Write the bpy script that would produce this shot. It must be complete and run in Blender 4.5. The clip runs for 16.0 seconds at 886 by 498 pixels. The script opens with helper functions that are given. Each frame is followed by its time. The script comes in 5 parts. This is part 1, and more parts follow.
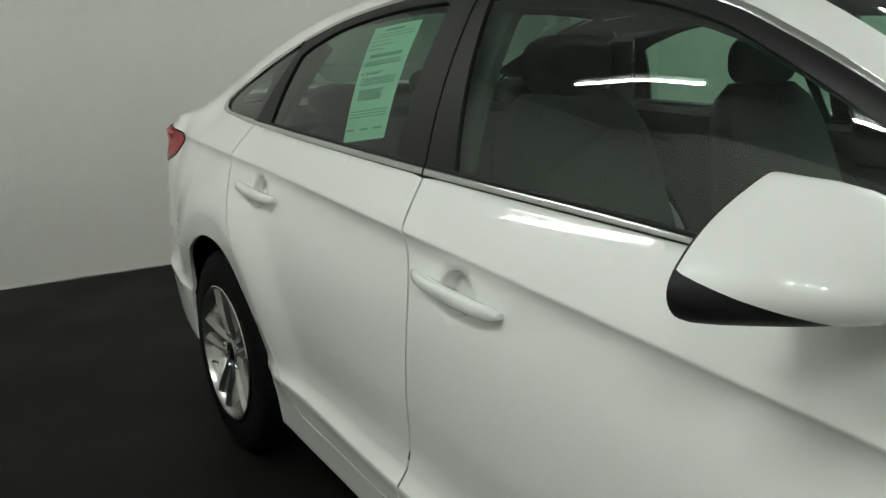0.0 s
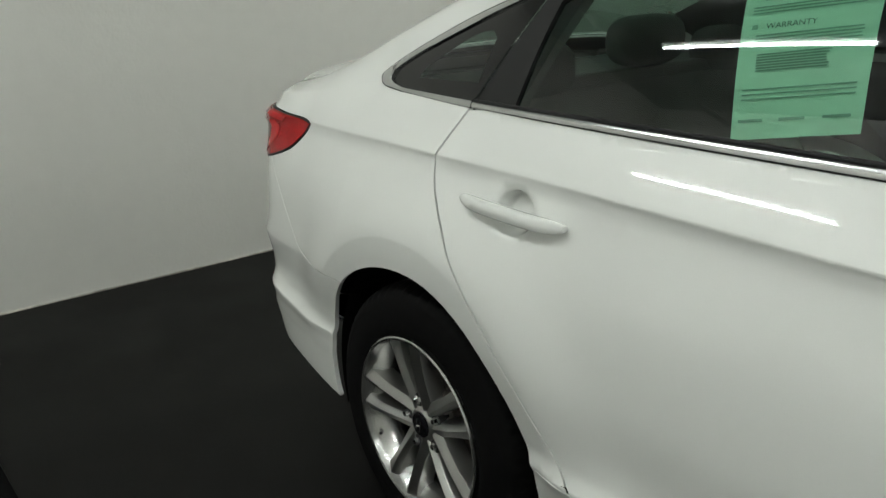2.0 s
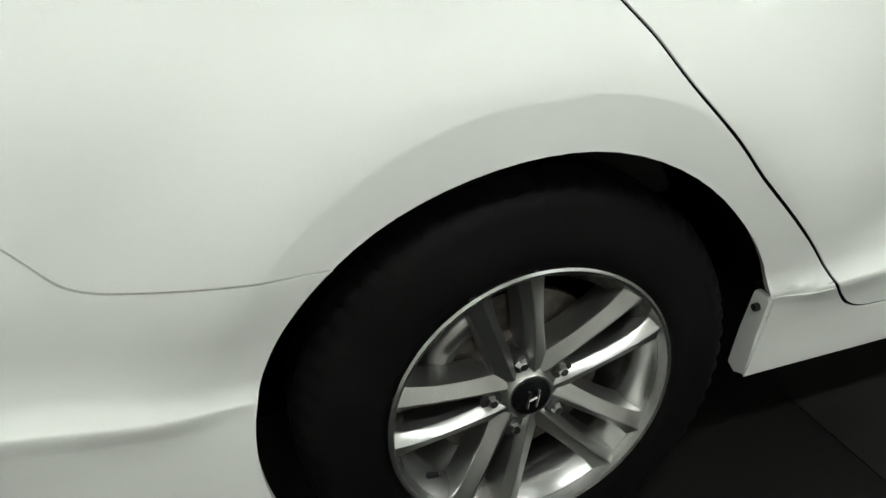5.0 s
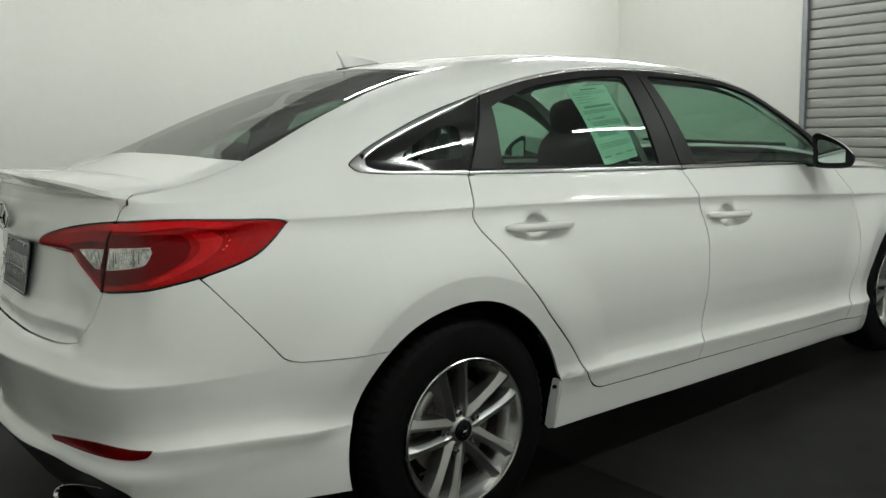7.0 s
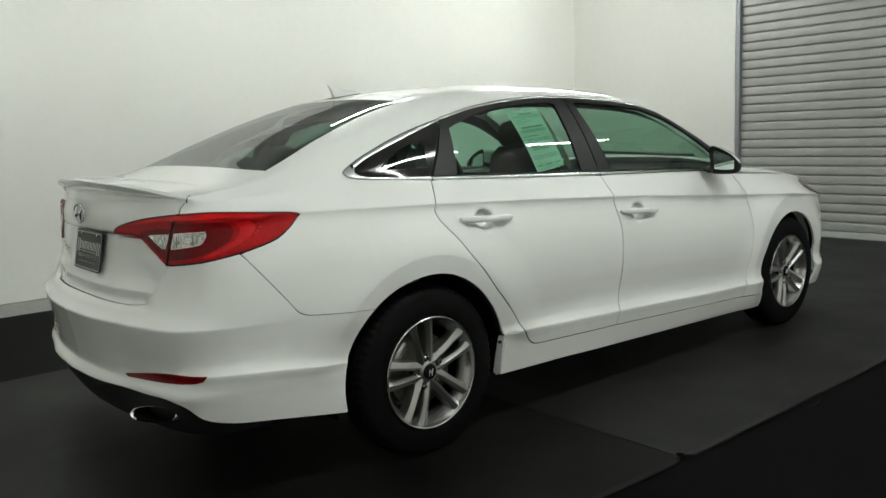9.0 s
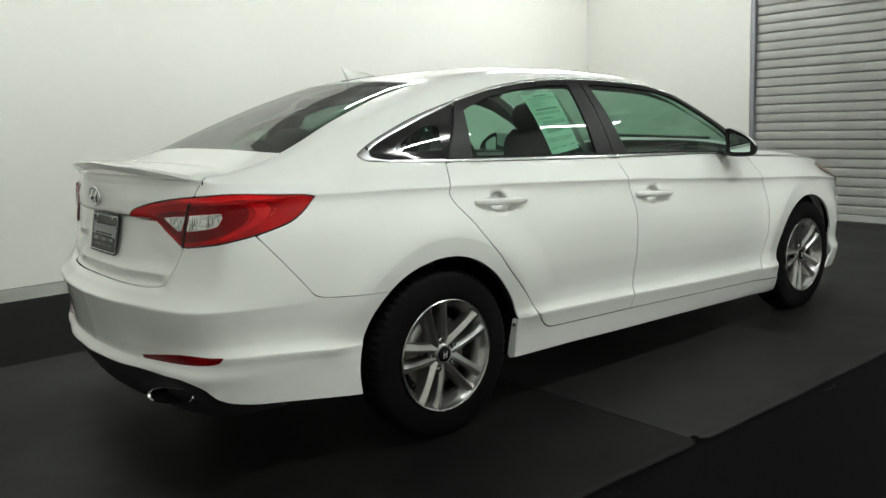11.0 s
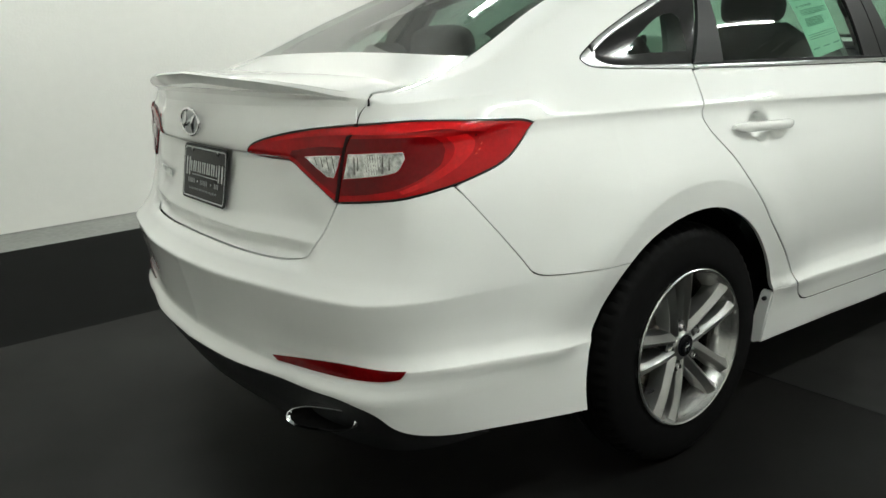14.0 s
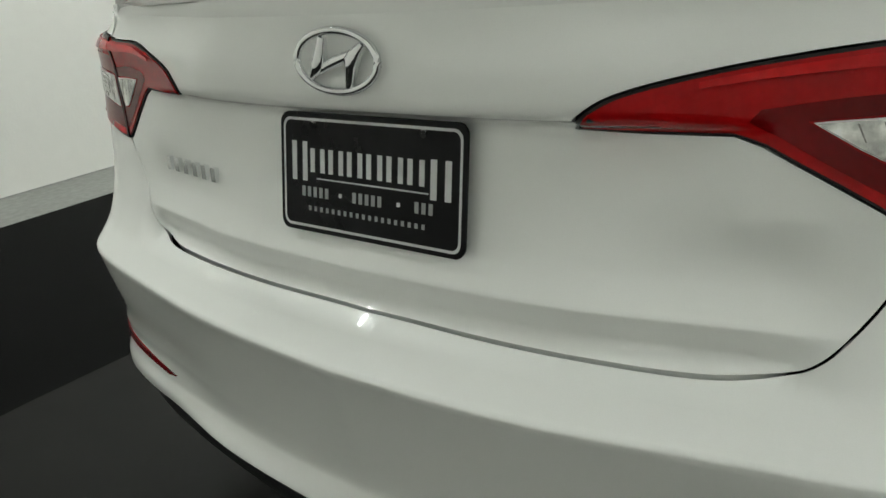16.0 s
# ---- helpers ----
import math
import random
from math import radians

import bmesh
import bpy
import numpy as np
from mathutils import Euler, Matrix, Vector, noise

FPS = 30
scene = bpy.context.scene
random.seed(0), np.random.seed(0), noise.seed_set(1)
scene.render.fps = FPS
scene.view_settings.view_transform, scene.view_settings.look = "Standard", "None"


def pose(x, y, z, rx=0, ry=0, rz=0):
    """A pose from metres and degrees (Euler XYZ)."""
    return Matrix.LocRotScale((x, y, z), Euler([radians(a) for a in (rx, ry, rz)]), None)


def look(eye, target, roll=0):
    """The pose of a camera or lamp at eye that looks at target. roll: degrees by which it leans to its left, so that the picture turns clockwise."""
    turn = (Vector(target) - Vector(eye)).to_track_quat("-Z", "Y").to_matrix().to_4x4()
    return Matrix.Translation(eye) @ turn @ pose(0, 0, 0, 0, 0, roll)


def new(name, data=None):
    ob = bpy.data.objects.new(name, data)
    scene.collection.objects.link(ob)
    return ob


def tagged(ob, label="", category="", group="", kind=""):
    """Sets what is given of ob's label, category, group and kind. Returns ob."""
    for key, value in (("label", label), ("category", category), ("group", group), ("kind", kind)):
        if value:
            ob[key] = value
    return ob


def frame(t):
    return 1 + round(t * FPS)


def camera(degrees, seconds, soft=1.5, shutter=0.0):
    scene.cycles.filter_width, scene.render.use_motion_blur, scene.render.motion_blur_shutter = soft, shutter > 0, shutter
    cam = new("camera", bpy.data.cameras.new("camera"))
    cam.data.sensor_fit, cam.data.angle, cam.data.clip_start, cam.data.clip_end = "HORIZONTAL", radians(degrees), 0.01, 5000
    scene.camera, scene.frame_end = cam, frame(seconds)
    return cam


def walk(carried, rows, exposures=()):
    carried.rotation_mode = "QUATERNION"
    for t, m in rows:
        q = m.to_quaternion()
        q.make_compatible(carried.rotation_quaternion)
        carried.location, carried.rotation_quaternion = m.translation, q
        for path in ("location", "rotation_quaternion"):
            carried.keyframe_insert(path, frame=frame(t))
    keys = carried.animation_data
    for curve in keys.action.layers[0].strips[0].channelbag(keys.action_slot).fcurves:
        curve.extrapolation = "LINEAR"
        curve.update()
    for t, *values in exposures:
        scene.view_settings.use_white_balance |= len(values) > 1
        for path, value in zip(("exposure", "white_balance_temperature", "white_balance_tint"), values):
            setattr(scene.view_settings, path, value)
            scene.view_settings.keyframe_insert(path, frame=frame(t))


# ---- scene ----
from mathutils.geometry import delaunay_2d_cdt

cam = camera(57.3, 16.0)
PATH = [
    (0, (2.456, -1.654, 1.248), (0.831, -0.582, 0.789), -1.1),
    (0.5, (2.27, -1.726, 1.267), (0.626, -0.681, 0.814), -0.8),
    (1, (1.993, -1.852, 1.282), (0.429, -0.711, 0.782), -1.0),
    (1.5, (1.687, -1.848, 1.274), (0.15, -0.694, 0.724), -1.9),
    (2, (1.386, -1.839, 1.264), (-0.133, -0.67, 0.692), -3.0),
    (2.5, (1.063, -1.838, 1.243), (-0.324, -0.547, 0.603), -3.1),
    (3, (0.719, -1.775, 1.16), (-0.409, -0.329, 0.361), -1.6),
    (3.5, (0.331, -1.654, 1.107), (-0.365, -0.125, 0.022), -5.0),
    (3.7, (0.246, -1.621, 1.054), (-0.331, -0.062, -0.059), -5.4),
    (5.8, (-0.807, -1.927, 1.128), (0.188, -0.337, 0.434), -4.1),
    (6, (-0.907, -2.032, 1.131), (0.13, -0.429, 0.535), -4.1),
    (6.5, (-1.142, -2.319, 1.177), (-0.029, -0.717, 0.736), -2.7),
    (7, (-1.41, -2.608, 1.224), (-0.196, -1.049, 0.912), -1.9),
    (7.5, (-1.593, -2.917, 1.219), (-0.357, -1.361, 0.987), -2.4),
    (8, (-1.753, -3.091, 1.237), (-0.494, -1.559, 0.978), -2.3),
    (8.5, (-1.856, -3.203, 1.242), (-0.586, -1.682, 0.965), -2.3),
    (9, (-1.889, -3.24, 1.247), (-0.621, -1.719, 0.963), -2.3),
    (11.5, (-1.899, -3.215, 1.239), (-0.666, -1.679, 0.891), -2.3),
    (12, (-1.887, -3.163, 1.243), (-0.663, -1.628, 0.857), -2.1),
    (12.5, (-1.858, -3.076, 1.229), (-0.644, -1.542, 0.809), -1.9),
    (13, (-1.748, -2.855, 1.206), (-0.583, -1.292, 0.757), -2.2),
    (13.5, (-1.707, -2.522, 1.193), (-0.602, -0.924, 0.718), -3.0),
    (14, (-1.739, -2.145, 1.196), (-0.597, -0.587, 0.679), -3.1),
    (14.5, (-1.696, -1.758, 1.178), (-0.513, -0.243, 0.627), -3.3),
    (15, (-1.644, -1.386, 1.176), (-0.42, 0.076, 0.574), -4.1),
    (15.5, (-1.697, -1.052, 1.179), (-0.337, 0.256, 0.518), -5.1),
    (16, (-1.630, -0.674, 1.115), (-0.197, 0.529, 0.409), -5.8),
]
walk(cam, [(t, look(eye, target, roll)) for t, eye, target, roll in PATH],
     exposures=[(0, -0.11), (1.5, 0.00), (2.5, 0.01), (3, 0.13), (3.5, 0.56), (3.7, 0.61), (5.8, 0.58), (6, 0.47), (6.5, 0.15), (7, 0.03), (7.5, -0.11), (8, -0.11), (8.5, 0.02), (9, 0.13), (11.5, 0.33), (12.5, 0.44), (13, 0.60), (13.5, 0.66), (14, 0.59), (14.5, 0.45), (15, 0.35), (15.5, 0.38), (16, 0.42)])

# ---- world, lamps and exposure ----
world = bpy.data.worlds.new("world")
world.use_nodes = True
world.node_tree.nodes["Background"].inputs[0].default_value = (0.02, 0.02, 0.022, 1)
world.node_tree.nodes["Background"].inputs[1].default_value = 0.3
scene.world = world


# ---- materials ----
def material(name, color, rough=0.5, metal=0.0, noise_scale=0.0, noise_amount=0.0, bump=0.0, bump_scale=200.0, coat=0.0, spec=0.5, stain=0.0, stain_scale=1.5, rough_var=0.0):
    m = bpy.data.materials.new(name)
    m.use_nodes = True
    nt = m.node_tree
    b = nt.nodes["Principled BSDF"]
    b.inputs["Base Color"].default_value = (*color, 1)
    b.inputs["Roughness"].default_value = rough
    b.inputs["Metallic"].default_value = metal
    b.inputs["Specular IOR Level"].default_value = spec
    b.inputs["Coat Weight"].default_value = coat
    b.inputs["Coat Roughness"].default_value = 0.03
    tc = nt.nodes.new("ShaderNodeTexCoord")
    if noise_amount or stain:
        n1 = nt.nodes.new("ShaderNodeTexNoise")
        n1.inputs["Scale"].default_value = noise_scale or 30
        n1.inputs["Detail"].default_value = 6
        n2 = nt.nodes.new("ShaderNodeTexNoise")
        n2.inputs["Scale"].default_value = stain_scale
        n2.inputs["Detail"].default_value = 5
        nt.links.new(tc.outputs["Object"], n1.inputs["Vector"])
        nt.links.new(tc.outputs["Object"], n2.inputs["Vector"])
        r1 = nt.nodes.new("ShaderNodeMapRange")
        r1.inputs[1].default_value, r1.inputs[2].default_value = 0.3, 0.7
        r1.inputs[3].default_value, r1.inputs[4].default_value = 1 - noise_amount, 1 + noise_amount
        r2 = nt.nodes.new("ShaderNodeMapRange")
        r2.inputs[1].default_value, r2.inputs[2].default_value = 0.3, 0.7
        r2.inputs[3].default_value, r2.inputs[4].default_value = 1 - stain, 1 + stain
        mul = nt.nodes.new("ShaderNodeMath")
        mul.operation = "MULTIPLY"
        nt.links.new(n1.outputs["Fac"], r1.inputs[0])
        nt.links.new(n2.outputs["Fac"], r2.inputs[0])
        nt.links.new(r1.outputs[0], mul.inputs[0])
        nt.links.new(r2.outputs[0], mul.inputs[1])
        mix = nt.nodes.new("ShaderNodeVectorMath")
        mix.operation = "SCALE"
        mix.inputs[0].default_value = color
        nt.links.new(mul.outputs[0], mix.inputs["Scale"])
        nt.links.new(mix.outputs[0], b.inputs["Base Color"])
        if rough_var:
            r3 = nt.nodes.new("ShaderNodeMapRange")
            r3.inputs[1].default_value, r3.inputs[2].default_value = 0.3, 0.7
            r3.inputs[3].default_value, r3.inputs[4].default_value = rough - rough_var, rough + rough_var
            nt.links.new(n2.outputs["Fac"], r3.inputs[0])
            nt.links.new(r3.outputs[0], b.inputs["Roughness"])
    if bump:
        n3 = nt.nodes.new("ShaderNodeTexNoise")
        n3.inputs["Scale"].default_value = bump_scale
        n3.inputs["Detail"].default_value = 4
        nt.links.new(tc.outputs["Object"], n3.inputs["Vector"])
        bp = nt.nodes.new("ShaderNodeBump")
        bp.inputs["Strength"].default_value = bump
        bp.inputs["Distance"].default_value = 0.004
        nt.links.new(n3.outputs["Fac"], bp.inputs["Height"])
        nt.links.new(bp.outputs[0], b.inputs["Normal"])
    return m


def emitter(name, color, strength):
    m = bpy.data.materials.new(name)
    m.use_nodes = True
    b = m.node_tree.nodes["Principled BSDF"]
    b.inputs["Base Color"].default_value = (0.9, 0.9, 0.9, 1)
    b.inputs["Emission Color"].default_value = (*color, 1)
    b.inputs["Emission Strength"].default_value = strength
    return m


def glass(name, tint, gloss=1.0, least=0.07):
    """A thin tinted pane: what is behind it, with Fresnel gloss."""
    m = bpy.data.materials.new(name)
    m.use_nodes = True
    nt = m.node_tree
    nt.nodes.remove(nt.nodes["Principled BSDF"])
    tr, gl, mx, fr, pw, ad = (nt.nodes.new(k) for k in ("ShaderNodeBsdfTransparent", "ShaderNodeBsdfGlossy", "ShaderNodeMixShader", "ShaderNodeLayerWeight", "ShaderNodeMath", "ShaderNodeMath"))
    tr.inputs[0].default_value = (*tint, 1)
    gl.inputs["Color"].default_value = (gloss, gloss, gloss, 1)
    gl.inputs["Roughness"].default_value = 0.005
    pw.operation, pw.inputs[1].default_value = "POWER", 5.0
    ad.operation, ad.inputs[1].default_value, ad.inputs[2].default_value = "MULTIPLY_ADD", 0.98 - least, least
    nt.links.new(fr.outputs["Facing"], pw.inputs[0])
    nt.links.new(pw.outputs[0], ad.inputs[0])
    nt.links.new(ad.outputs[0], mx.inputs[0])
    nt.links.new(tr.outputs[0], mx.inputs[1])
    nt.links.new(gl.outputs[0], mx.inputs[2])
    nt.links.new(mx.outputs[0], nt.nodes["Material Output"].inputs[0])
    return m


PAINT = material("white_car_paint", (0.86, 0.87, 0.85), 0.38, coat=1.0, spec=0.4, noise_scale=900, noise_amount=0.015, stain=0.01, stain_scale=0.8)
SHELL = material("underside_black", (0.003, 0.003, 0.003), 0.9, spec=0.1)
BLACK_GLOSS = material("gloss_black_film", (0.010, 0.010, 0.0105), 0.45, spec=0.25, noise_scale=300, noise_amount=0.1)
BLACK_TRIM = material("black_plastic", (0.011, 0.011, 0.012), 0.55, spec=0.3, bump=0.15, bump_scale=900, noise_scale=60, noise_amount=0.15)
CHROME = material("chrome", (0.82, 0.83, 0.84), 0.09, metal=1.0, noise_scale=60, noise_amount=0.03)
SATIN = material("polished_trim", (0.66, 0.67, 0.67), 0.2, metal=1.0, noise_scale=60, noise_amount=0.04)
ALLOY = material("silver_alloy", (0.38, 0.38, 0.37), 0.29, metal=0.96, noise_scale=500, noise_amount=0.06, stain=0.05, stain_scale=8)
ALLOY_BRIGHT = material("bright_alloy_lip", (0.46, 0.46, 0.45), 0.22, metal=0.92, noise_scale=300, noise_amount=0.04)
RUBBER = material("tyre_rubber", (0.0036, 0.0035, 0.0036), 0.70, spec=0.09, bump=0.25, bump_scale=350, noise_scale=40, noise_amount=0.2, stain=0.2, stain_scale=6)
POCKET_SHADE = material("pocket_shade_metal", (0.05, 0.05, 0.05), 0.5, metal=0.6)
LENS_DARK = material("lens_shade", (0.22, 0.21, 0.20), 0.12, metal=0.9, noise_scale=160, noise_amount=0.5)
LENS_BRIGHT = material("bright_prism", (0.88, 0.88, 0.86), 0.10, metal=0.9)
LENS_RIM = material("pale_lens_rim", (0.72, 0.66, 0.66), 0.3, spec=0.4)
IRON = material("brake_iron", (0.16, 0.14, 0.125), 0.55, metal=0.7, noise_scale=60, noise_amount=0.3)
TINT = glass("green_tinted_glass", (0.52, 0.71, 0.61))
TINT_REAR = glass("rear_tinted_glass", (0.31, 0.41, 0.36), gloss=0.62, least=0.25)
TINT_DARK = glass("quarter_glass", (0.50, 0.66, 0.58))
FRIT = material("black_glass_border", (0.008, 0.008, 0.0085), 0.09, spec=0.5, noise_scale=50, noise_amount=0.1)
RED = material("red_lens", (0.36, 0.0035, 0.005), 0.15, coat=0.22, spec=0.12, noise_scale=120, noise_amount=0.10, stain=0.22, stain_scale=14)
RED_DEEP = material("deep_red_lens", (0.145, 0.0012, 0.0025), 0.15, coat=0.22, spec=0.12, noise_scale=120, noise_amount=0.10, stain=0.35, stain_scale=12)
RED_DARK = material("dark_red_joint", (0.014, 0.0008, 0.001), 0.3, spec=0.1)
RED_BRIGHT = material("bright_red_lens", (0.56, 0.007, 0.009), 0.13, coat=0.3, spec=0.15, noise_scale=120, noise_amount=0.10, stain=0.22, stain_scale=10)
RED_GLINT = material("mirrored_red_facet", (0.95, 0.07, 0.05), 0.12, metal=0.9, noise_scale=90, noise_amount=0.3)
LAMP_SILVER = material("lamp_reflector", (0.60, 0.60, 0.58), 0.14, metal=0.95, bump=1.0, bump_scale=28, noise_scale=70, noise_amount=0.5, stain=0.5, stain_scale=34)
AMBER = material("amber_lens", (0.55, 0.16, 0.08), 0.15, coat=1.0)
MIRROR = material("mirror_glass", (0.55, 0.68, 0.62), 0.01, metal=1.0)
PAPER = material("mint_paper", (0.62, 0.82, 0.70), 0.75, noise_scale=25, noise_amount=0.03)
PRINT = material("grey_print", (0.27, 0.41, 0.35), 0.8)
PRINT_DARK = material("dark_print", (0.06, 0.10, 0.09), 0.8)
SEAT = material("grey_cloth", (0.075, 0.075, 0.073), 0.9, bump=0.5, bump_scale=500, noise_scale=300, noise_amount=0.2)
TRIM_LIGHT = material("light_grey_trim", (0.42, 0.43, 0.42), 0.7, noise_scale=200, noise_amount=0.05)
HEADLINER = material("grey_headliner_cloth", (0.11, 0.11, 0.11), 0.9, noise_scale=200, noise_amount=0.08)
BELT = material("seat_belt_webbing", (0.30, 0.31, 0.30), 0.75, noise_scale=400, noise_amount=0.1)
TRIM_DARK = material("dark_cabin_plastic", (0.030, 0.030, 0.032), 0.6, bump=0.2, bump_scale=700, noise_scale=80, noise_amount=0.1)
PLATE = material("plate_black", (0.006, 0.006, 0.007), 0.22, spec=0.14, noise_scale=40, noise_amount=0.15)
PLATE_WHITE = material("plate_silver_ink", (0.62, 0.63, 0.63), 0.4)
PLATE_GREY = material("plate_grey_ink", (0.30, 0.31, 0.31), 0.4)
WALL = material("white_painted_wall", (0.73, 0.725, 0.69), 0.75, noise_scale=14, noise_amount=0.012, stain=0.022, stain_scale=0.6, bump=0.35, bump_scale=60)
SCUFF = material("faint_wall_scuff", (0.50, 0.49, 0.46), 0.8, noise_scale=40, noise_amount=0.25)
CAULK = material("dirty_caulk", (0.42, 0.40, 0.36), 0.8, noise_scale=30, noise_amount=0.35, stain=0.45, stain_scale=4)
CONCRETE = material("grey_concrete", (0.26, 0.265, 0.25), 0.7, noise_scale=25, noise_amount=0.12, stain=0.12, stain_scale=1.2, bump=0.2, bump_scale=80)
MAT_GREY = material("worn_rubber_mat", (0.0048, 0.0046, 0.0043), 0.58, spec=0.13, noise_scale=7, noise_amount=0.25, stain=0.60, stain_scale=1.3, bump=0.25, bump_scale=260, rough_var=0.10)
MAT_WORN = material("trodden_rubber_mat", (0.0088, 0.0085, 0.0081), 0.54, spec=0.26, noise_scale=7, noise_amount=0.25, stain=0.50, stain_scale=1.3, bump=0.25, bump_scale=260, rough_var=0.10)
MAT_BLACK = material("black_rubber_mat", (0.0014, 0.0013, 0.0016), 0.7, spec=0.05, noise_scale=9, noise_amount=0.15, stain=0.2, stain_scale=1.0, bump=0.2, bump_scale=260)
SHUTTER = material("galvanised_shutter", (0.36, 0.36, 0.345), 0.5, metal=0.2, noise_scale=6, noise_amount=0.05, stain=0.06, stain_scale=0.8)
STEEL = material("grey_steel", (0.30, 0.31, 0.34), 0.45, metal=0.4, noise_scale=20, noise_amount=0.08)
CEILING = material("pale_ceiling", (0.45, 0.45, 0.44), 0.85, noise_scale=3, noise_amount=0.15)
TUBE = emitter("fluorescent_tube", (0.95, 1.0, 0.945), 136.0)


# ---- mesh helpers ----
def add(name, me, mat, parent=None, label=""):
    ob = new(name, me)
    if not me.materials:
        me.materials.append(mat)
    if parent:
        ob.parent = parent
    return tagged(ob, label)


def part(name, bm, mat, parent=None, label="", smooth=None):
    """Links a bmesh as one mesh object."""
    me = bpy.data.meshes.new(name)
    bmesh.ops.recalc_face_normals(bm, faces=bm.faces)
    if smooth is not None:
        for f in bm.faces:
            f.smooth = True
        for e in bm.edges:
            if len(e.link_faces) == 2 and e.calc_face_angle(0) > radians(smooth):
                e.smooth = False
    bm.to_mesh(me)
    bm.free()
    return add(name, me, mat, parent, label)


def box(bm, x0, x1, y0, y1, z0, z1, bevel=0.0, seg=2):
    m = Matrix.Translation(((x0 + x1) / 2, (y0 + y1) / 2, (z0 + z1) / 2)) @ Matrix.Diagonal((x1 - x0, y1 - y0, z1 - z0, 1))
    g = bmesh.ops.create_cube(bm, size=1, matrix=m)
    if bevel:
        es = list({e for v in g["verts"] for e in v.link_edges})
        bmesh.ops.bevel(bm, geom=es, offset=bevel, segments=seg, affect="EDGES", profile=0.5)
    return bm


def lathe(bm, prof, seg=64, m=None, dent=None):
    """Turns (radius, y) points round the y axis. dent(i, j) shrinks a radius."""
    rings = []
    for j in range(seg):
        a = 2 * math.pi * j / seg
        ring = []
        for i, (r, y) in enumerate(prof):
            rr = r - (dent(i, j) if dent else 0)
            p = Vector((rr * math.cos(a), y, rr * math.sin(a)))
            ring.append(bm.verts.new(m @ p if m else p))
        rings.append(ring)
    for j in range(seg):
        a, b = rings[j], rings[(j + 1) % seg]
        for i in range(len(prof) - 1):
            try:
                bm.faces.new((a[i], a[i + 1], b[i + 1], b[i]))
            except ValueError:
                pass
    return bm


def tube(bm, pts, r, seg=10, flat=1.0, closed=False):
    """A round rod along points; r is a number or one per point."""
    pts = [Vector(p) for p in pts]
    n = len(pts)
    rings = []
    for i, p in enumerate(pts):
        d = (pts[(i + 1) % n] - pts[i - 1]) if closed else (pts[min(i + 1, n - 1)] - pts[max(i - 1, 0)])
        q = d.to_track_quat("Z", "Y").to_matrix()
        rr = r[i] if isinstance(r, (list, tuple)) else r
        rings.append([bm.verts.new(p + q @ Vector((rr * math.cos(2 * math.pi * k / seg), flat * rr * math.sin(2 * math.pi * k / seg), 0))) for k in range(seg)])
    for i in range(n if closed else n - 1):
        a, b = rings[i], rings[(i + 1) % n]
        for k in range(seg):
            bm.faces.new((a[k], a[(k + 1) % seg], b[(k + 1) % seg], b[k]))
    if not closed:
        bm.faces.new(rings[0])
        bm.faces.new(rings[-1])
    return bm


def prism(bm, outline, depth, m):
    """An outline in x, y, extruded by depth along z, placed by m."""
    a = [bm.verts.new(m @ Vector((x, y, 0))) for x, y in outline]
    b = [bm.verts.new(m @ Vector((x, y, depth))) for x, y in outline]
    bm.faces.new(a)
    bm.faces.new(b)
    n = len(a)
    for i in range(n):
        bm.faces.new((a[i], a[(i + 1) % n], b[(i + 1) % n], b[i]))
    return bm


def inside(poly, pts):
    x, y = pts[:, 0], pts[:, 1]
    res = np.zeros(len(pts), bool)
    for (x1, y1), (x2, y2) in zip(poly, np.roll(poly, -1, 0)):
        hit = ((y1 > y) != (y2 > y)) & (x < (x2 - x1) * (y - y1) / (y2 - y1 + 1e-12) + x1)
        res ^= hit
    return res


def resample(poly, step):
    out = []
    for a, b in zip(poly, np.roll(poly, -1, 0)):
        n = max(1, int(np.ceil(np.hypot(*(b - a)) / step)))
        out += [a + (b - a) * k / n for k in range(n)]
    return np.array(out)


def shrink(poly, d):
    p, q, r = np.roll(poly, 1, 0), poly, np.roll(poly, -1, 0)
    area = np.sum(q[:, 0] * r[:, 1] - r[:, 0] * q[:, 1])
    t1, t2 = (q - p), (r - q)
    t1, t2 = t1 / (np.linalg.norm(t1, axis=1, keepdims=True) + 1e-9), t2 / (np.linalg.norm(t2, axis=1, keepdims=True) + 1e-9)
    n1, n2 = np.stack([-t1[:, 1], t1[:, 0]], 1), np.stack([-t2[:, 1], t2[:, 0]], 1)
    n = n1 + n2
    n = n / np.maximum(np.sum(n * n1, 1, keepdims=True), 0.5)
    return q + n * d * (1 if area > 0 else -1)


def smooth_line(pts, n=8):
    """A Catmull-Rom line through points, open."""
    p = np.array(pts, float)
    p = np.vstack([2 * p[0] - p[1], p, 2 * p[-1] - p[-2]])
    out = []
    for i in range(1, len(p) - 2):
        for k in range(n):
            t = k / n
            out.append(0.5 * ((2 * p[i]) + (p[i + 1] - p[i - 1]) * t + (2 * p[i - 1] - 5 * p[i] + 4 * p[i + 1] - p[i + 2]) * t * t + (3 * p[i] - p[i - 1] - 3 * p[i + 1] + p[i + 2]) * t ** 3))
    return [tuple(q) for q in out] + [tuple(p[-2])]


def normals(fn, a, b):
    h = 0.0015
    n = np.cross(fn(a + h, b) - fn(a - h, b), fn(a, b + h) - fn(a, b - h))
    return n / (np.linalg.norm(n, axis=1, keepdims=True) + 1e-12)


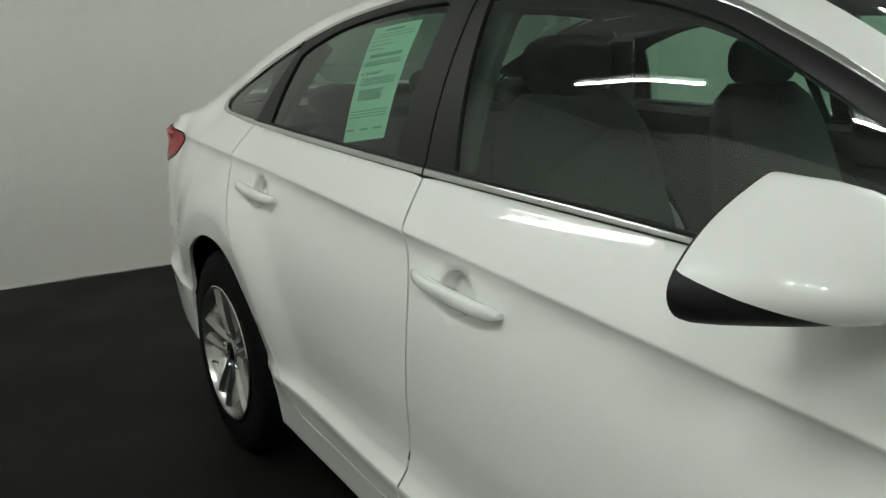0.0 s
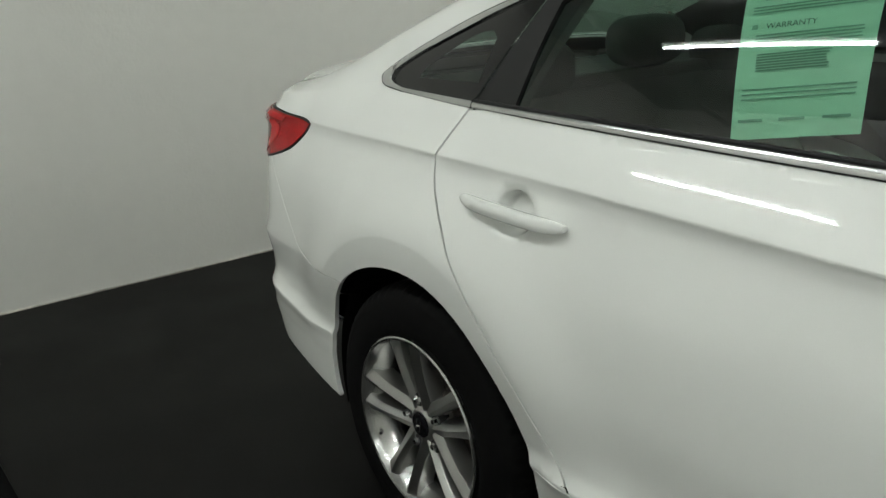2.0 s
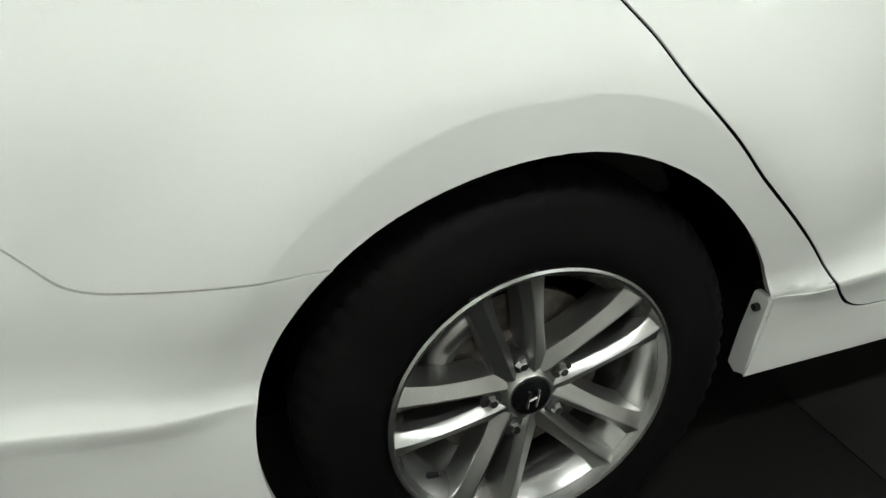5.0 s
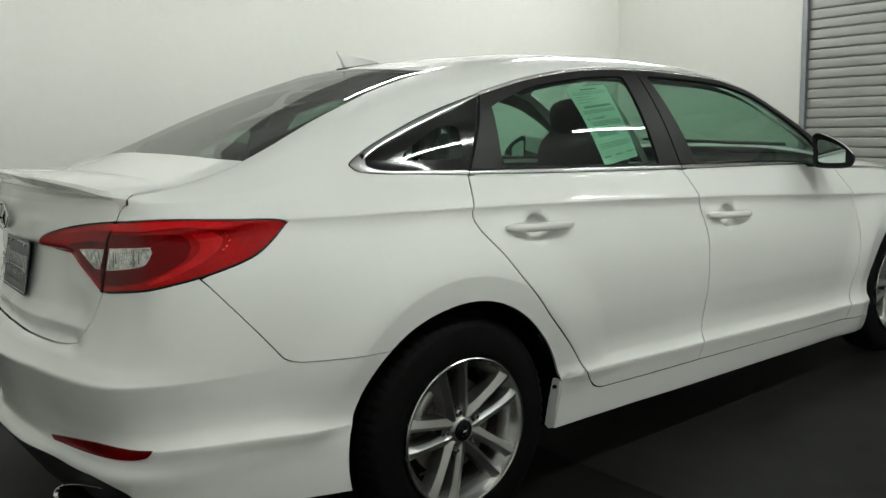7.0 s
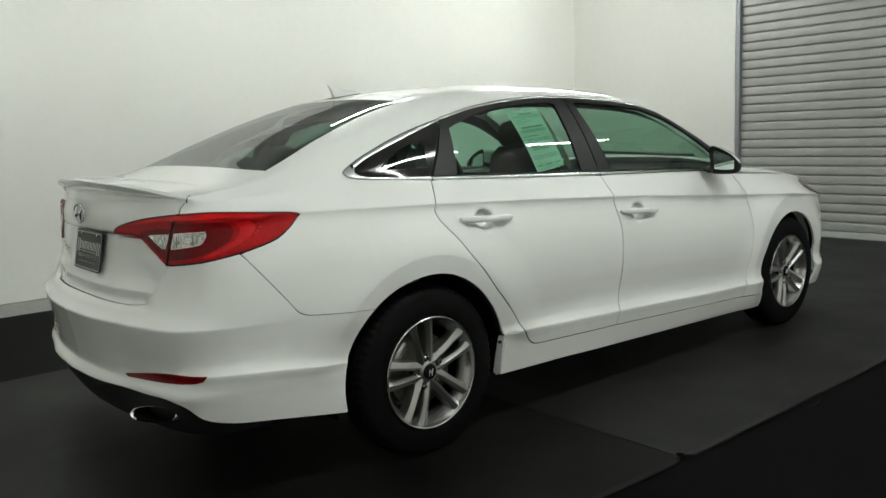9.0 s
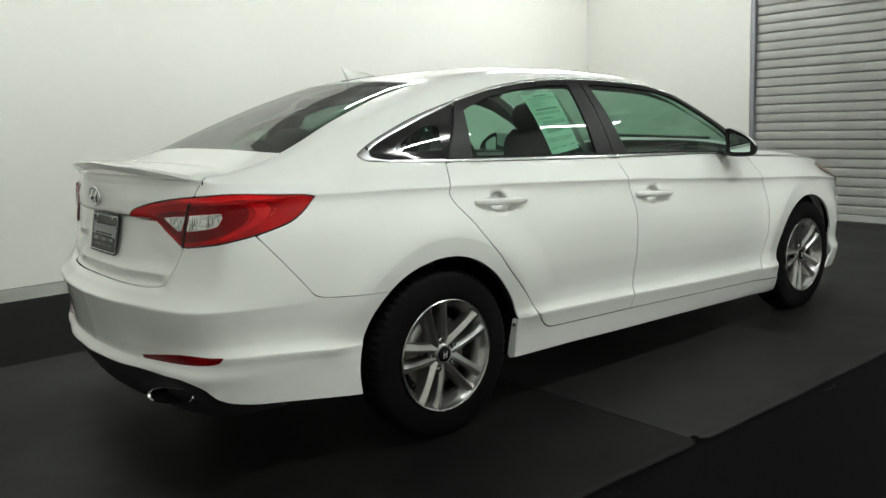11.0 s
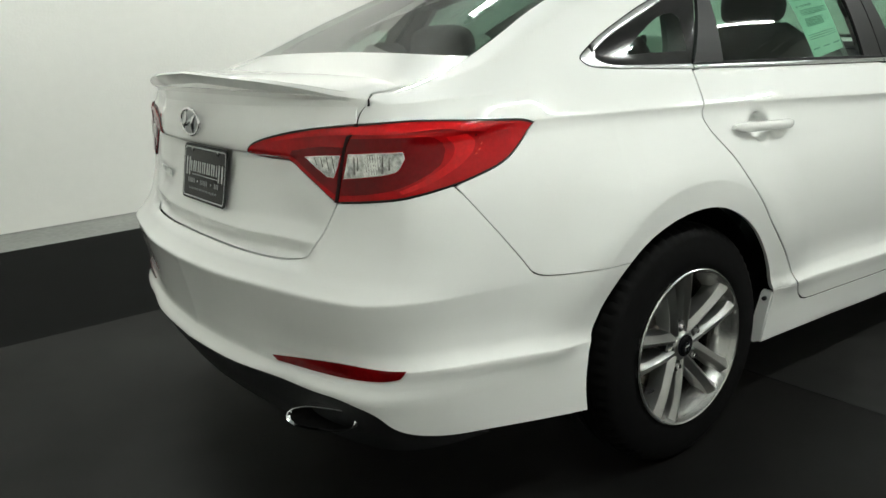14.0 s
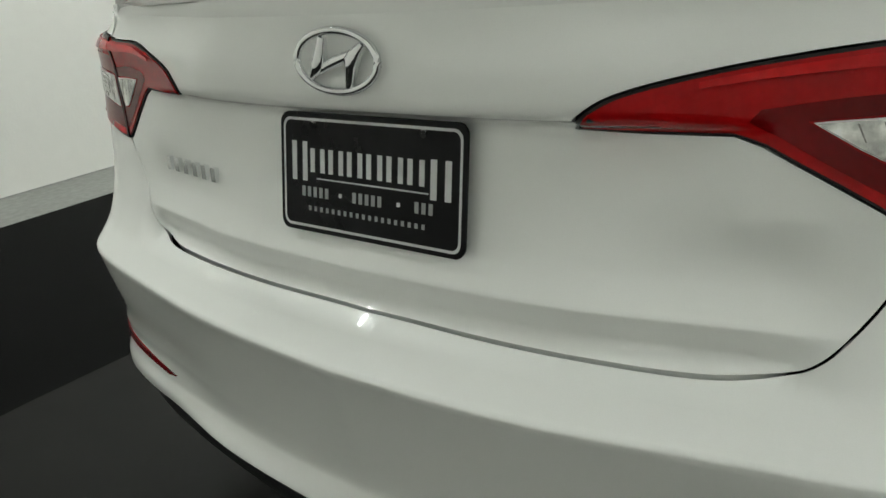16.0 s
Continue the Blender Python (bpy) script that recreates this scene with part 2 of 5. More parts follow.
def belt_normal(xs):
    """The shading normal along the belt, shared by the surfaces below and above it."""
    xp = xs - 0.112 * ease(-0.25, -0.955, xs - 0.05)
    g = np.linspace(X0 - 0.68 * SPAN, X0, 300)
    s = np.where(xs >= X0, xs, np.interp(xs, lower(g, Z_BELT(g))[:, 0], g))
    n = normals(lower, s, Z_BELT(s) - 0.004) + normals(upper, xp, np.full(len(xp), 0.03))
    return n / np.linalg.norm(n, axis=1, keepdims=True)


def shaded(fn, a, b, p, nr):
    """Normals for shading: rounded over the belt line."""
    if fn is upper:
        v = np.where(b > 2, 4 - b, b)
        w, side = ease(0.22, 0.0, v) * ease(0.10, -0.10, p[:, 0]), np.where(b > 2, -1.0, 1.0)
    else:
        s = np.where(a < X0 - SPAN, 2 * (X0 - SPAN) - a, a)
        w, side = ease(0.035, 0.0, Z_BELT(s) - b), np.where(a < X0 - SPAN, -1.0, 1.0)
        w = w * ease(-1.25, -1.15, s) * ease(0.10, -0.10, s)
    if not np.any(w > 0):
        return nr
    m = belt_normal(np.clip(p[:, 0], -0.9, 3.7))
    m[:, 1] *= side
    n = nr * (1 - w[:, None]) + m * w[:, None]
    return n / np.linalg.norm(n, axis=1, keepdims=True)


def panel(name, poly, fn, mat, parent, label="", gap=0.0025, cell=0.022, depth=0.012, offset=0.0, holes=(), k=1.0, mirror=False, rows=()):
    """A sheet of the body: an outline in the surface's parameters, cut out of it, with a flange turned inwards. k scales the second parameter to metres."""
    sc = np.array([1.0, k])
    rings = [shrink(resample(np.array(poly, float) * sc, cell), gap)] + [shrink(resample(np.array(h, float) * sc, cell), -gap) for h in holes]
    lo, hi = rings[0].min(0), rings[0].max(0)
    gx, gy = np.arange(lo[0] + cell / 2, hi[0], cell), np.arange(lo[1] + cell / 2, hi[1], cell)
    g = np.stack(np.meshgrid(gx, gy, indexing="ij"), -1).reshape(-1, 2)
    keep = inside(rings[0], g)
    for r in rings[1:]:
        keep &= ~inside(r, g)
    g = g[keep]
    edge = np.vstack(rings)
    extra = []
    for f in rows:                     # vertices along the creases
        for d in (-0.012, -0.0035, 0.0, 0.0035, 0.012):      # two rows each side of the fold
            e = f(lo[0], hi[0], d)
            ok = inside(rings[0], e)
            for r in rings[1:]:
                ok &= ~inside(r, e)
            e = e[ok]
            if len(e):
                extra.append(e[np.array([np.min(np.sum((edge - q) ** 2, 1)) for q in e]) > 0.003 ** 2])
    extra = np.vstack(extra) if extra else np.zeros((0, 2))
    if len(extra) and len(g):
        g = g[np.array([np.min(np.sum((extra - q) ** 2, 1)) for q in g]) > 0.008 ** 2]
    if len(g):
        g = g[np.array([np.min(np.sum((edge - q) ** 2, 1)) for q in g]) > (0.45 * cell) ** 2]
    verts = np.vstack([edge, extra, g])
    edges, start = [], 0
    for r in rings:
        n = len(r)
        edges += [(start + i, start + (i + 1) % n) for i in range(n)]
        start += n
    from_cdt = delaunay_2d_cdt([Vector(v) for v in verts], edges, [], 0, 1e-6)
    pv = np.array([tuple(v) for v in from_cdt[0]])
    faces = np.array([f for f in from_cdt[2] if len(f) == 3])
    mid = pv[faces].mean(1)
    ok = inside(rings[0], mid)
    for r in rings[1:]:
        ok &= ~inside(r, mid)
    faces = faces[ok]
    a, b = pv[:, 0], pv[:, 1] / k
    p, nr = fn(a, b), normals(fn, a, b)
    p = p + nr * offset
    nr_s = shaded(fn, a, b, p, nr)
    if mirror:
        nr_s = nr_s * [1, -1, 1]
    if mirror:
        p, nr = off_centre(p * [1, -1, 1]), nr * [1, -1, 1]
    fn3 = np.cross(p[faces[:, 1]] - p[faces[:, 0]], p[faces[:, 2]] - p[faces[:, 0]])
    flip = np.sum(fn3 * nr[faces[:, 0]], 1) < 0
    faces[flip] = faces[flip][:, ::-1]
    tris = faces.tolist()
    count = {}
    for f in tris:
        for i in range(3):
            e = (f[i], f[(i + 1) % 3])
            count[e] = count.get(e, 0) + 1
    rim = [e for e in count if (e[1], e[0]) not in count]
    vl, nl = p.tolist(), nr_s.tolist()
    if depth:
        inner = {}
        for e in rim:
            for i in e:
                if i not in inner:
                    inner[i] = (len(vl), len(vl) + 1)
                    vl += [vl[i], (p[i] - nr[i] * depth).tolist()]
                    nl += [nl[i], nl[i]]
        quads = [(inner[a][0], inner[a][1], inner[b][1], inner[b][0]) for a, b in rim]
    else:
        quads = []
    me = bpy.data.meshes.new(name)
    me.from_pydata(vl, [], tris + quads)
    me.polygons.foreach_set("use_smooth", [True] * len(tris) + [False] * len(quads))
    me.normals_split_custom_set_from_vertices([Vector(n) if i < len(p) else Vector((0, 0, 0)) for i, n in enumerate(nl)])
    me.update()
    return add(name, me, mat, parent, label)


def moulding(name, edge_a, edge_b, fn, mat, parent, label="", high=0.005, k=1.0, mirror=False, n=64):
    """A domed strip between two edges given in the surface's parameters."""
    def even(line):
        q = np.array(line, float)
        d = np.concatenate([[0], np.cumsum(np.hypot(np.diff(q[:, 0]), k * np.diff(q[:, 1])))])
        u = np.linspace(0, d[-1], n)
        return np.stack([np.interp(u, d, q[:, 0]), np.interp(u, d, q[:, 1])], 1)
    a, b = even(edge_a), even(edge_b)
    bm, secs = bmesh.new(), []
    for u, h in ((0, -0.004), (0.0, 0.55), (0.10, 0.80), (0.30, 0.97), (0.55, 1.0), (0.80, 0.90), (0.94, 0.68), (1.0, 0.45), (1.0, -0.004)):
        q = a + (b - a) * u
        p = fn(q[:, 0], q[:, 1]) + normals(fn, q[:, 0], q[:, 1]) * (h * high if h > 0 else h)
        secs.append([bm.verts.new(c) for c in (off_centre(p * [1, -1, 1]) if mirror else p)])
    for c, d in zip(secs, secs[1:]):
        for i in range(n - 1):
            bm.faces.new((c[i], c[i + 1], d[i + 1], d[i]))
    for i in (0, -1):
        bm.faces.new([c[i] for c in secs])
    return part(name, bm, mat, parent, label, smooth=50)


def empty(name, label, category, group="", loc=(0, 0, 0)):
    ob = tagged(new(name), label, category, group)
    ob.location = loc
    return ob


# ---- the car body's surface ----
# body surface: the car's nose points to +x, its right side to -y, rear axle at x = 0
def curve(*knots):
    """Smooth monotone curve through (x, y) knots, for arrays."""
    kx, ky = np.array(knots, float).T
    h, d = np.diff(kx), np.diff(ky) / np.diff(kx)
    m = np.concatenate(([d[0]], np.zeros(len(d) - 1), [d[-1]]))
    for i in range(1, len(d)):
        if d[i - 1] * d[i] > 0:
            w1, w2 = 2 * h[i] + h[i - 1], h[i] + 2 * h[i - 1]
            m[i] = (w1 + w2) / (w1 / d[i - 1] + w2 / d[i])

    def f(x):
        x = np.clip(np.asarray(x, float), kx[0], kx[-1])
        i = np.clip(np.searchsorted(kx, x) - 1, 0, len(h) - 1)
        t = (x - kx[i]) / h[i]
        return (ky[i] * (1 + 2 * t) * (1 - t) ** 2 + h[i] * m[i] * t * (1 - t) ** 2
                + ky[i + 1] * t * t * (3 - 2 * t) + h[i] * m[i + 1] * t * t * (t - 1))
    return f


def ease(a, b, x):
    t = np.clip((np.asarray(x, float) - a) / (b - a), 0, 1)
    return t * t * (3 - 2 * t)


X0, SPAN = -0.25, 1.5                  # where the flank begins to wrap round the tail, and its length of parameter
Z_BELT = curve((-1.75, 1.050), (-1.2, 1.052), (-0.8, 1.056), (-0.5, 1.066), (-0.25, 1.085), (0.13, 1.064), (1.11, 1.020), (1.9, 0.99), (2.3, 0.965), (2.8, 0.93), (3.3, 0.87), (3.8, 0.74))
Y_BELT = curve((-0.25, 0.745), (0.13, 0.777), (0.6, 0.800), (1.11, 0.808), (1.9, 0.80), (2.3, 0.785), (2.8, 0.755), (3.2, 0.69), (3.5, 0.58), (3.7, 0.42), (3.8, 0.2))
Z_CREASE = curve((-1.75, 1.000), (-0.6, 0.995), (-0.25, 0.989), (0.077, 0.976), (1.137, 0.921), (1.7, 0.882), (2.3, 0.838), (2.8, 0.807), (3.8, 0.70))
Z_LOW = curve((-1.75, 0.49), (-1.0, 0.49), (-0.4, 0.452), (0.63, 0.405), (1.13, 0.386), (2.15, 0.342), (2.8, 0.33), (3.8, 0.33))
TAPER = curve((-0.25, 0.982), (0.2, 0.982), (0.7, 0.995), (1.1, 1.005), (1.8, 1.005), (2.4, 1.0), (2.8, 0.992), (3.2, 0.94), (3.45, 0.85), (3.65, 0.69), (3.8, 0.25))
PROFILE = curve((0.14, 0.81), (0.19, 0.848), (0.24, 0.866), (0.30, 0.876), (0.345, 0.8835), (0.40, 0.8920), (0.437, 0.8990), (0.4405, 0.8988), (0.445, 0.8958), (0.455, 0.8890), (0.475, 0.8800), (0.51, 0.8765), (0.56, 0.8815), (0.62, 0.8890), (0.68, 0.8905), (0.75, 0.8880), (0.80, 0.8815), (0.84, 0.8735), (0.87, 0.8680), (0.89, 0.8662), (0.905, 0.8690), (0.9125, 0.8732), (0.9155, 0.8745), (0.9185, 0.8735), (0.93, 0.8668), (0.955, 0.8508), (0.985, 0.8302), (1.02, 0.8043))
LO = curve((0, 0), (0.13, 0.2), (0.30, 0.45), (0.44, 0.65), (0.54, 0.78), (0.63, 0.875), (0.80, 0.956), (0.90, 0.988), (1, 1))
LO_Y = curve((0, 1), (0.13, 0.99), (0.30, 0.974), (0.433, 0.949), (0.5, 0.920), (0.567, 0.870), (0.63, 0.778), (0.80, 0.44), (0.90, 0.218), (1, 0))
LO_UP = curve((0, 0), (0.13, 0.2), (0.30, 0.45), (0.44, 0.65), (0.5, 0.73), (0.567, 0.80), (0.63, 0.844), (0.70, 0.880), (0.80, 0.942), (0.86, 0.98), (0.92, 0.995), (1, 1))
BELT_Y = curve((0, 1), (0.13, 0.992), (0.30, 0.965), (0.44, 0.915), (0.54, 0.855), (0.63, 0.745), (0.80, 0.43), (0.90, 0.215), (1, 0))
UP_Y = curve((0, 1), (0.13, 0.992), (0.30, 0.966), (0.367, 0.956), (0.433, 0.945), (0.5, 0.924), (0.567, 0.884), (0.63, 0.80), (0.80, 0.45), (0.90, 0.222), (1, 0))
NARROW = curve((-0.92, 0.0), (-0.78, 0.014), (-0.6, 0.034), (-0.25, 0.027), (0.08, 0.017), (0.6, 0.009), (1.14, 0.005), (2.3, 0.003), (3.8, 0.0))      # the crease draws in towards the tail lamps
TAIL = curve((0.14, -0.90), (0.20, -0.95), (0.29, -1.0), (0.335, -1.03), (0.385, -1.052), (0.415, -1.060), (0.420, -1.0585), (0.440, -1.036), (0.446, -1.031), (0.452, -1.030), (0.50, -1.035), (0.58, -1.048), (0.64, -1.0600), (0.6555, -1.0635), (0.6585, -1.0625), (0.662, -1.0575), (0.680, -1.032), (0.695, -1.010), (0.6985, -1.001), (0.702, -0.990), (0.706, -0.982), (0.712, -0.977), (0.735, -0.9805), (0.743, -0.9838), (0.747, -0.9845), (0.752, -0.9815), (0.79, -0.960), (0.900, -0.935), (0.926, -0.931), (0.932, -0.935), (0.937, -0.952), (0.942, -0.9635), (0.948, -0.9660), (0.96, -0.968), (0.98, -0.968), (1.03, -0.958), (1.07, -0.948))
TAIL_SIDE = curve((0.14, -0.90), (0.20, -0.95), (0.29, -1.0), (0.335, -1.025), (0.385, -1.035), (0.415, -1.045), (0.422, -1.044), (0.45, -1.030), (0.478, -1.022), (0.50, -1.024), (0.58, -1.044), (0.64, -1.058), (0.6555, -1.0608), (0.6590, -1.0595), (0.664, -1.053), (0.70, -1.010), (0.74, -0.988), (0.80, -0.973), (0.90, -0.962), (1.03, -0.955), (1.07, -0.948))

TAIL_DROP = curve((-1.75, 0.011), (-1.1, 0.010), (-0.9, 0.013), (-0.6, 0.02))


def flank(x, z, at, s, dish=1.0):
    """Half width of the body below the belt; at is where the arches' lips are judged."""
    zc, zb, zl = Z_CREASE(s), Z_BELT(x), Z_LOW(s)
    zk = zl - 0.075
    z = np.where(z > zc, zc + (z - zc) * (1 - 0.62 * ease(-0.25, -0.85, s)), z)      # the flank stands steeper beside the trunk
    q = np.where(z < zk, 0.14 + (z - 0.14) / (zk - 0.14) * 0.205, np.where(z < zl, 0.345 + (z - zk) / 0.075 * 0.095,
        np.where(z < zc, 0.44 + (z - zl) / (zc - zl) * 0.475, 0.915 + (z - zc) / (zb - zc) * 0.105)))
    k = TAPER(x)
    w = PROFILE(np.minimum(q, 1.02)) * k
    w = w - NARROW(s) * np.clip((q - 0.70) / 0.215, 0, 1) ** 3 * np.clip((1.02 - q) / 0.105, 0, 1)
    w = w + (Y_BELT(x) - 0.8043 * k) * np.clip((q - 0.915) / 0.105, 0, 1)
    for cx in (0.0, 2.802):
        r = np.hypot(at - cx, z - 0.34)
        w = w + ((0.024 + 0.007 * ease(0.1, -0.2, at)) * ease(0.64, 0.452, r) + 0.006 * ease(-0.22, 0.04, at) * (at < 1) * ease(0.72, 0.452, r) - 0.13 * np.clip(0.452 - r, 0, 0.09)) * np.where(at < 0, ease(0.40, 0.62, z), np.where(at < 1, ease(0.32, 0.52, z), ease(0.0, 0.28, z)))
    w = w + 0.010 * ease(-0.25, 0.05, at) * ease(1.20, 0.45, at) * ease(0.40, 0.58, z) * ease(0.96, 0.68, z)      # the door's haunch ahead of the rear wheel
    w = w + 0.013 * ease(-0.1, -0.36, s) * ease(-0.95, -0.45, s) * ease(0.46, 0.26, z)
    w = w - 0.012 * ease(0.50, 0.385, np.hypot(at + 0.02, z - 0.332)) * np.exp(-((z - zl) / 0.035) ** 2) * (ease(-0.1, -0.25, at) * (at > -0.7) + ease(0.20, 0.30, at) * (at < 1))      # the lower fold dies out at the arch's lip
    for hx, hz in ((0.325, 0.905), (1.31, 0.848)):      # the dishes behind the door handles
        r = np.hypot((at - hx) / 0.054, (z - hz + 0.010) / 0.044)
        w = w - 0.034 * dish * (1 - ease(0.70, 1.0, r)) * (0.75 + 0.25 * ease(-1.0, 1.0, (z - hz) / 0.047))
    return w


def off_centre(p):
    """The tail's left side stands out a little further than its right."""
    d = 0.032 * ease(0.12, 0.5, p[..., 1]) * ease(-0.45, -0.80, p[..., 0])
    return p + np.stack([0 * d, d, 0 * d], -1)


def lower(s, z, dish=1.0):
    """A point of the right flank and, for s below X0, of the tail; past the tail's middle the left side follows."""
    s, z = np.asarray(s, float), np.asarray(z, float)
    mid = X0 - SPAN
    left, s = np.where(s < mid, -1.0, 1.0), np.where(s < mid, 2 * mid - s, s)
    t = np.clip((X0 - s) / SPAN, 0, 1)
    lid = ease(0.69, 0.705, z) * ease(0.86, 0.78, z)      # the lid keeps its section out to its corner
    side = ease(0.74, 0.86, t) * (1 - lid) + ease(0.705, 0.765, t) * lid
    zq = z + TAIL_DROP(s) * np.exp(-((z - 0.655) / 0.05) ** 2)      # the bumper's upper crease falls towards the flanks
    xr = TAIL(zq) * side + TAIL_SIDE(zq) * (1 - side)
    up, top = ease(0.55, 0.85, z), ease(0.985, 1.045, z)
    x = np.where(s >= X0, s, X0 + (xr - X0) * (LO(t) * (1 - up) + LO_UP(t) * up))
    y = flank(np.maximum(s, X0), z, x, s, dish) * np.where(s >= X0, 1, LO_Y(t) * (1 - up) + (UP_Y(t) * (1 - top) + BELT_Y(t) * top) * up)
    return off_centre(np.stack([x, -y * left, z], -1))


def plain(s, z):
    """The flank without the dishes behind the handles."""
    return lower(s, z, 0.0)


Z_TOP = curve((-0.955, 1.085), (-0.85, 1.103), (-0.7, 1.125), (-0.55, 1.160), (-0.48, 1.187), (-0.4, 1.220), (-0.2, 1.304), (0.0, 1.375), (0.15, 1.418), (0.3, 1.441), (0.5, 1.460), (0.8, 1.477), (1.1, 1.476), (1.4, 1.456), (1.6, 1.418), (1.8, 1.350), (2.1, 1.205), (2.38, 1.062), (2.6, 1.015), (3.0, 0.975), (3.4, 0.91), (3.8, 0.78))
Z_RAIL = curve((-0.955, 1.068), (-0.8, 1.084), (-0.58, 1.122), (-0.45, 1.160), (-0.25, 1.235), (0.0, 1.320), (0.15, 1.358), (0.3, 1.385), (0.5, 1.404), (0.8, 1.412), (1.1, 1.404), (1.4, 1.386), (1.55, 1.372), (1.71, 1.335), (1.82, 1.288), (1.96, 1.218), (2.1, 1.142), (2.25, 1.060), (2.40, 0.990), (2.8, 0.955), (3.3, 0.89), (3.8, 0.75))
Y_RAIL = curve((-0.955, 0.645), (-0.6, 0.668), (-0.45, 0.655), (-0.25, 0.630), (0.0, 0.612), (0.3, 0.602), (0.8, 0.608), (1.2, 0.62), (1.6, 0.655), (1.82, 0.69), (1.96, 0.715), (2.1, 0.738), (2.4, 0.748), (2.8, 0.70), (3.2, 0.62), (3.6, 0.40), (3.8, 0.1))


def shoulder(xp):
    """Where the upper body's section xp starts at the belt: x, half width, height."""
    xp = np.asarray(xp, float)
    xs = xp + ease(-0.25, -0.955, xp) * 0.112
    grid = np.linspace(X0 - 0.68 * SPAN, X0, 400)
    px = lower(grid, Z_BELT(grid))[:, 0]
    s = np.where(xs >= X0, xs, np.interp(xs, px, grid))
    p = lower(s, Z_BELT(s))
    return p[..., 0], -p[..., 1], p[..., 2]


def upper(xp, v):
    """A point of the upper body: v 0 at the belt, 1 at the roof rail, 2 on the centre line."""
    xp, v = np.broadcast_arrays(np.asarray(xp, float), np.asarray(v, float))
    left, v = np.where(v > 2, -1.0, 1.0), np.where(v > 2, 4 - v, v)
    xs, yb, zb = shoulder(xp)
    yr, zr, zt = np.minimum(Y_RAIL(xp), yb - 0.02), np.maximum(Z_RAIL(xp), zb + 0.012), Z_TOP(xp)
    a = np.clip(v, 0, 1)
    y1 = yb + (yr - yb) * a + 0.020 * np.sin(np.pi * a) * np.clip((zr - zb) / 0.3, 0, 1)
    z1 = zb + (zr - zb) * a
    b = np.clip(v - 1, 0, 1)
    y2 = yr * (1 - b)
    crown = 2.3 + 0.6 * ease(0.3, 0.8, xp)
    z2 = zr + (zt - zr) * (1 - (1 - b) ** crown)
    # rounding at the rail
    f = 0.16
    e = np.clip((v - (1 - f)) / (2 * f), 0, 1)
    ya, za = yb + (yr - yb) * (1 - f) + 0.020 * np.sin(np.pi * (1 - f)) * np.clip((zr - zb) / 0.3, 0, 1), zb + (zr - zb) * (1 - f)
    yc, zc = yr * (1 - f), zr + (zt - zr) * (1 - (1 - f) ** crown)
    yq, zq = (1 - e) ** 2 * ya + 2 * e * (1 - e) * yr + e * e * yc, (1 - e) ** 2 * za + 2 * e * (1 - e) * zr + e * e * zc
    mid = (v > 1 - f) & (v < 1 + f)
    y, z = np.where(mid, yq, np.where(v <= 1, y1, y2)), np.where(mid, zq, np.where(v <= 1, z1, z2))
    x = xs + (xp - xs) * (1 - (np.clip(y / yb, 0, 1)) ** 2.2)
    return off_centre(np.stack([x, -y * left, z], -1))


def to_s(x, z):
    """The parameter at which the flank reaches x."""
    g = np.linspace(X0 - 0.7, X0, 300)
    return x if x >= X0 else float(np.interp(x, lower(g[::-1], np.full(300, z))[::-1, 0], g))


# ---- the room ----
RX0, RX1, RY0, RY1, RZ = -2.66, 6.62, -4.3, 4.07, 3.35


def slab(name, x0, x1, y0, y1, z0, z1, mat, label, category, bevel=0.0):
    return tagged(part(name, box(bmesh.new(), x0, x1, y0, y1, z0, z1, bevel), mat), label, category, kind="structure")


slab("floor", RX0 - 0.2, RX1 + 0.2, RY0 - 0.2, RY1 + 0.2, -0.2, -0.004, CONCRETE, "grey concrete slab under the rubber mats", "floor")
slab("wall_north", RX0 - 0.2, RX1 + 0.2, RY1, RY1 + 0.2, -0.004, RZ, WALL, "plain white painted wall with faint scuffs", "wall")
# never in view; its distance is chosen for the light it bounces onto the flank
slab("wall_south", RX0 - 0.2, RX1 + 0.2, RY0 - 0.2, RY0, -0.004, RZ, WALL, "plain white painted wall behind the camera, set near to bounce light onto the car", "wall")
slab("wall_west", RX0 - 0.2, RX0, RY0, RY1, -0.004, RZ, WALL, "plain white painted wall behind the car's tail", "wall")
DY1 = 1.66        # edge of the shutter's opening
slab("wall_east", RX1, RX1 + 0.2, DY1 + 0.07, RY1, -0.004, RZ, WALL, "plain white painted wall beside the roller shutter", "wall")
slab("wall_east_lintel", RX1, RX1 + 0.2, -3.2, DY1 + 0.07, 3.0, RZ, WALL, "white painted wall over the roller shutter", "wall")
slab("wall_east_end", RX1, RX1 + 0.2, RY0, -3.2, -0.004, RZ, WALL, "plain white painted wall on the shutter's far side", "wall")
slab("ceiling", RX0 - 0.2, RX1 + 0.2, RY0 - 0.2, RY1 + 0.2, RZ, RZ + 0.15, CEILING, "pale grey ceiling with strip lights", "ceiling")
bm = bmesh.new()
for k in range(60):
    x = RX0 + 0.1 + k * 0.155
    tube(bm, [(x, RY1 - 0.002 + 0.004 * math.sin(k * 2.1), -0.001), (x + 0.16, RY1 - 0.002 + 0.004 * math.sin(k * 2.1 + 2.1), -0.001)], 0.006, 6)
tagged(part("trim_north", bm, CONCRETE), "rough dirty joint at the foot of the white wall", "trim", kind="structure")
bm = bmesh.new()
pts = [(RX0 + 0.004, RY0 + k * 0.108, 0.002 + 0.004 * abs(math.sin(k * 1.7))) for k in range(78)]
tube(bm, pts, [0.006 + 0.004 * abs(math.sin(k * 2.3)) for k in range(78)], 6)
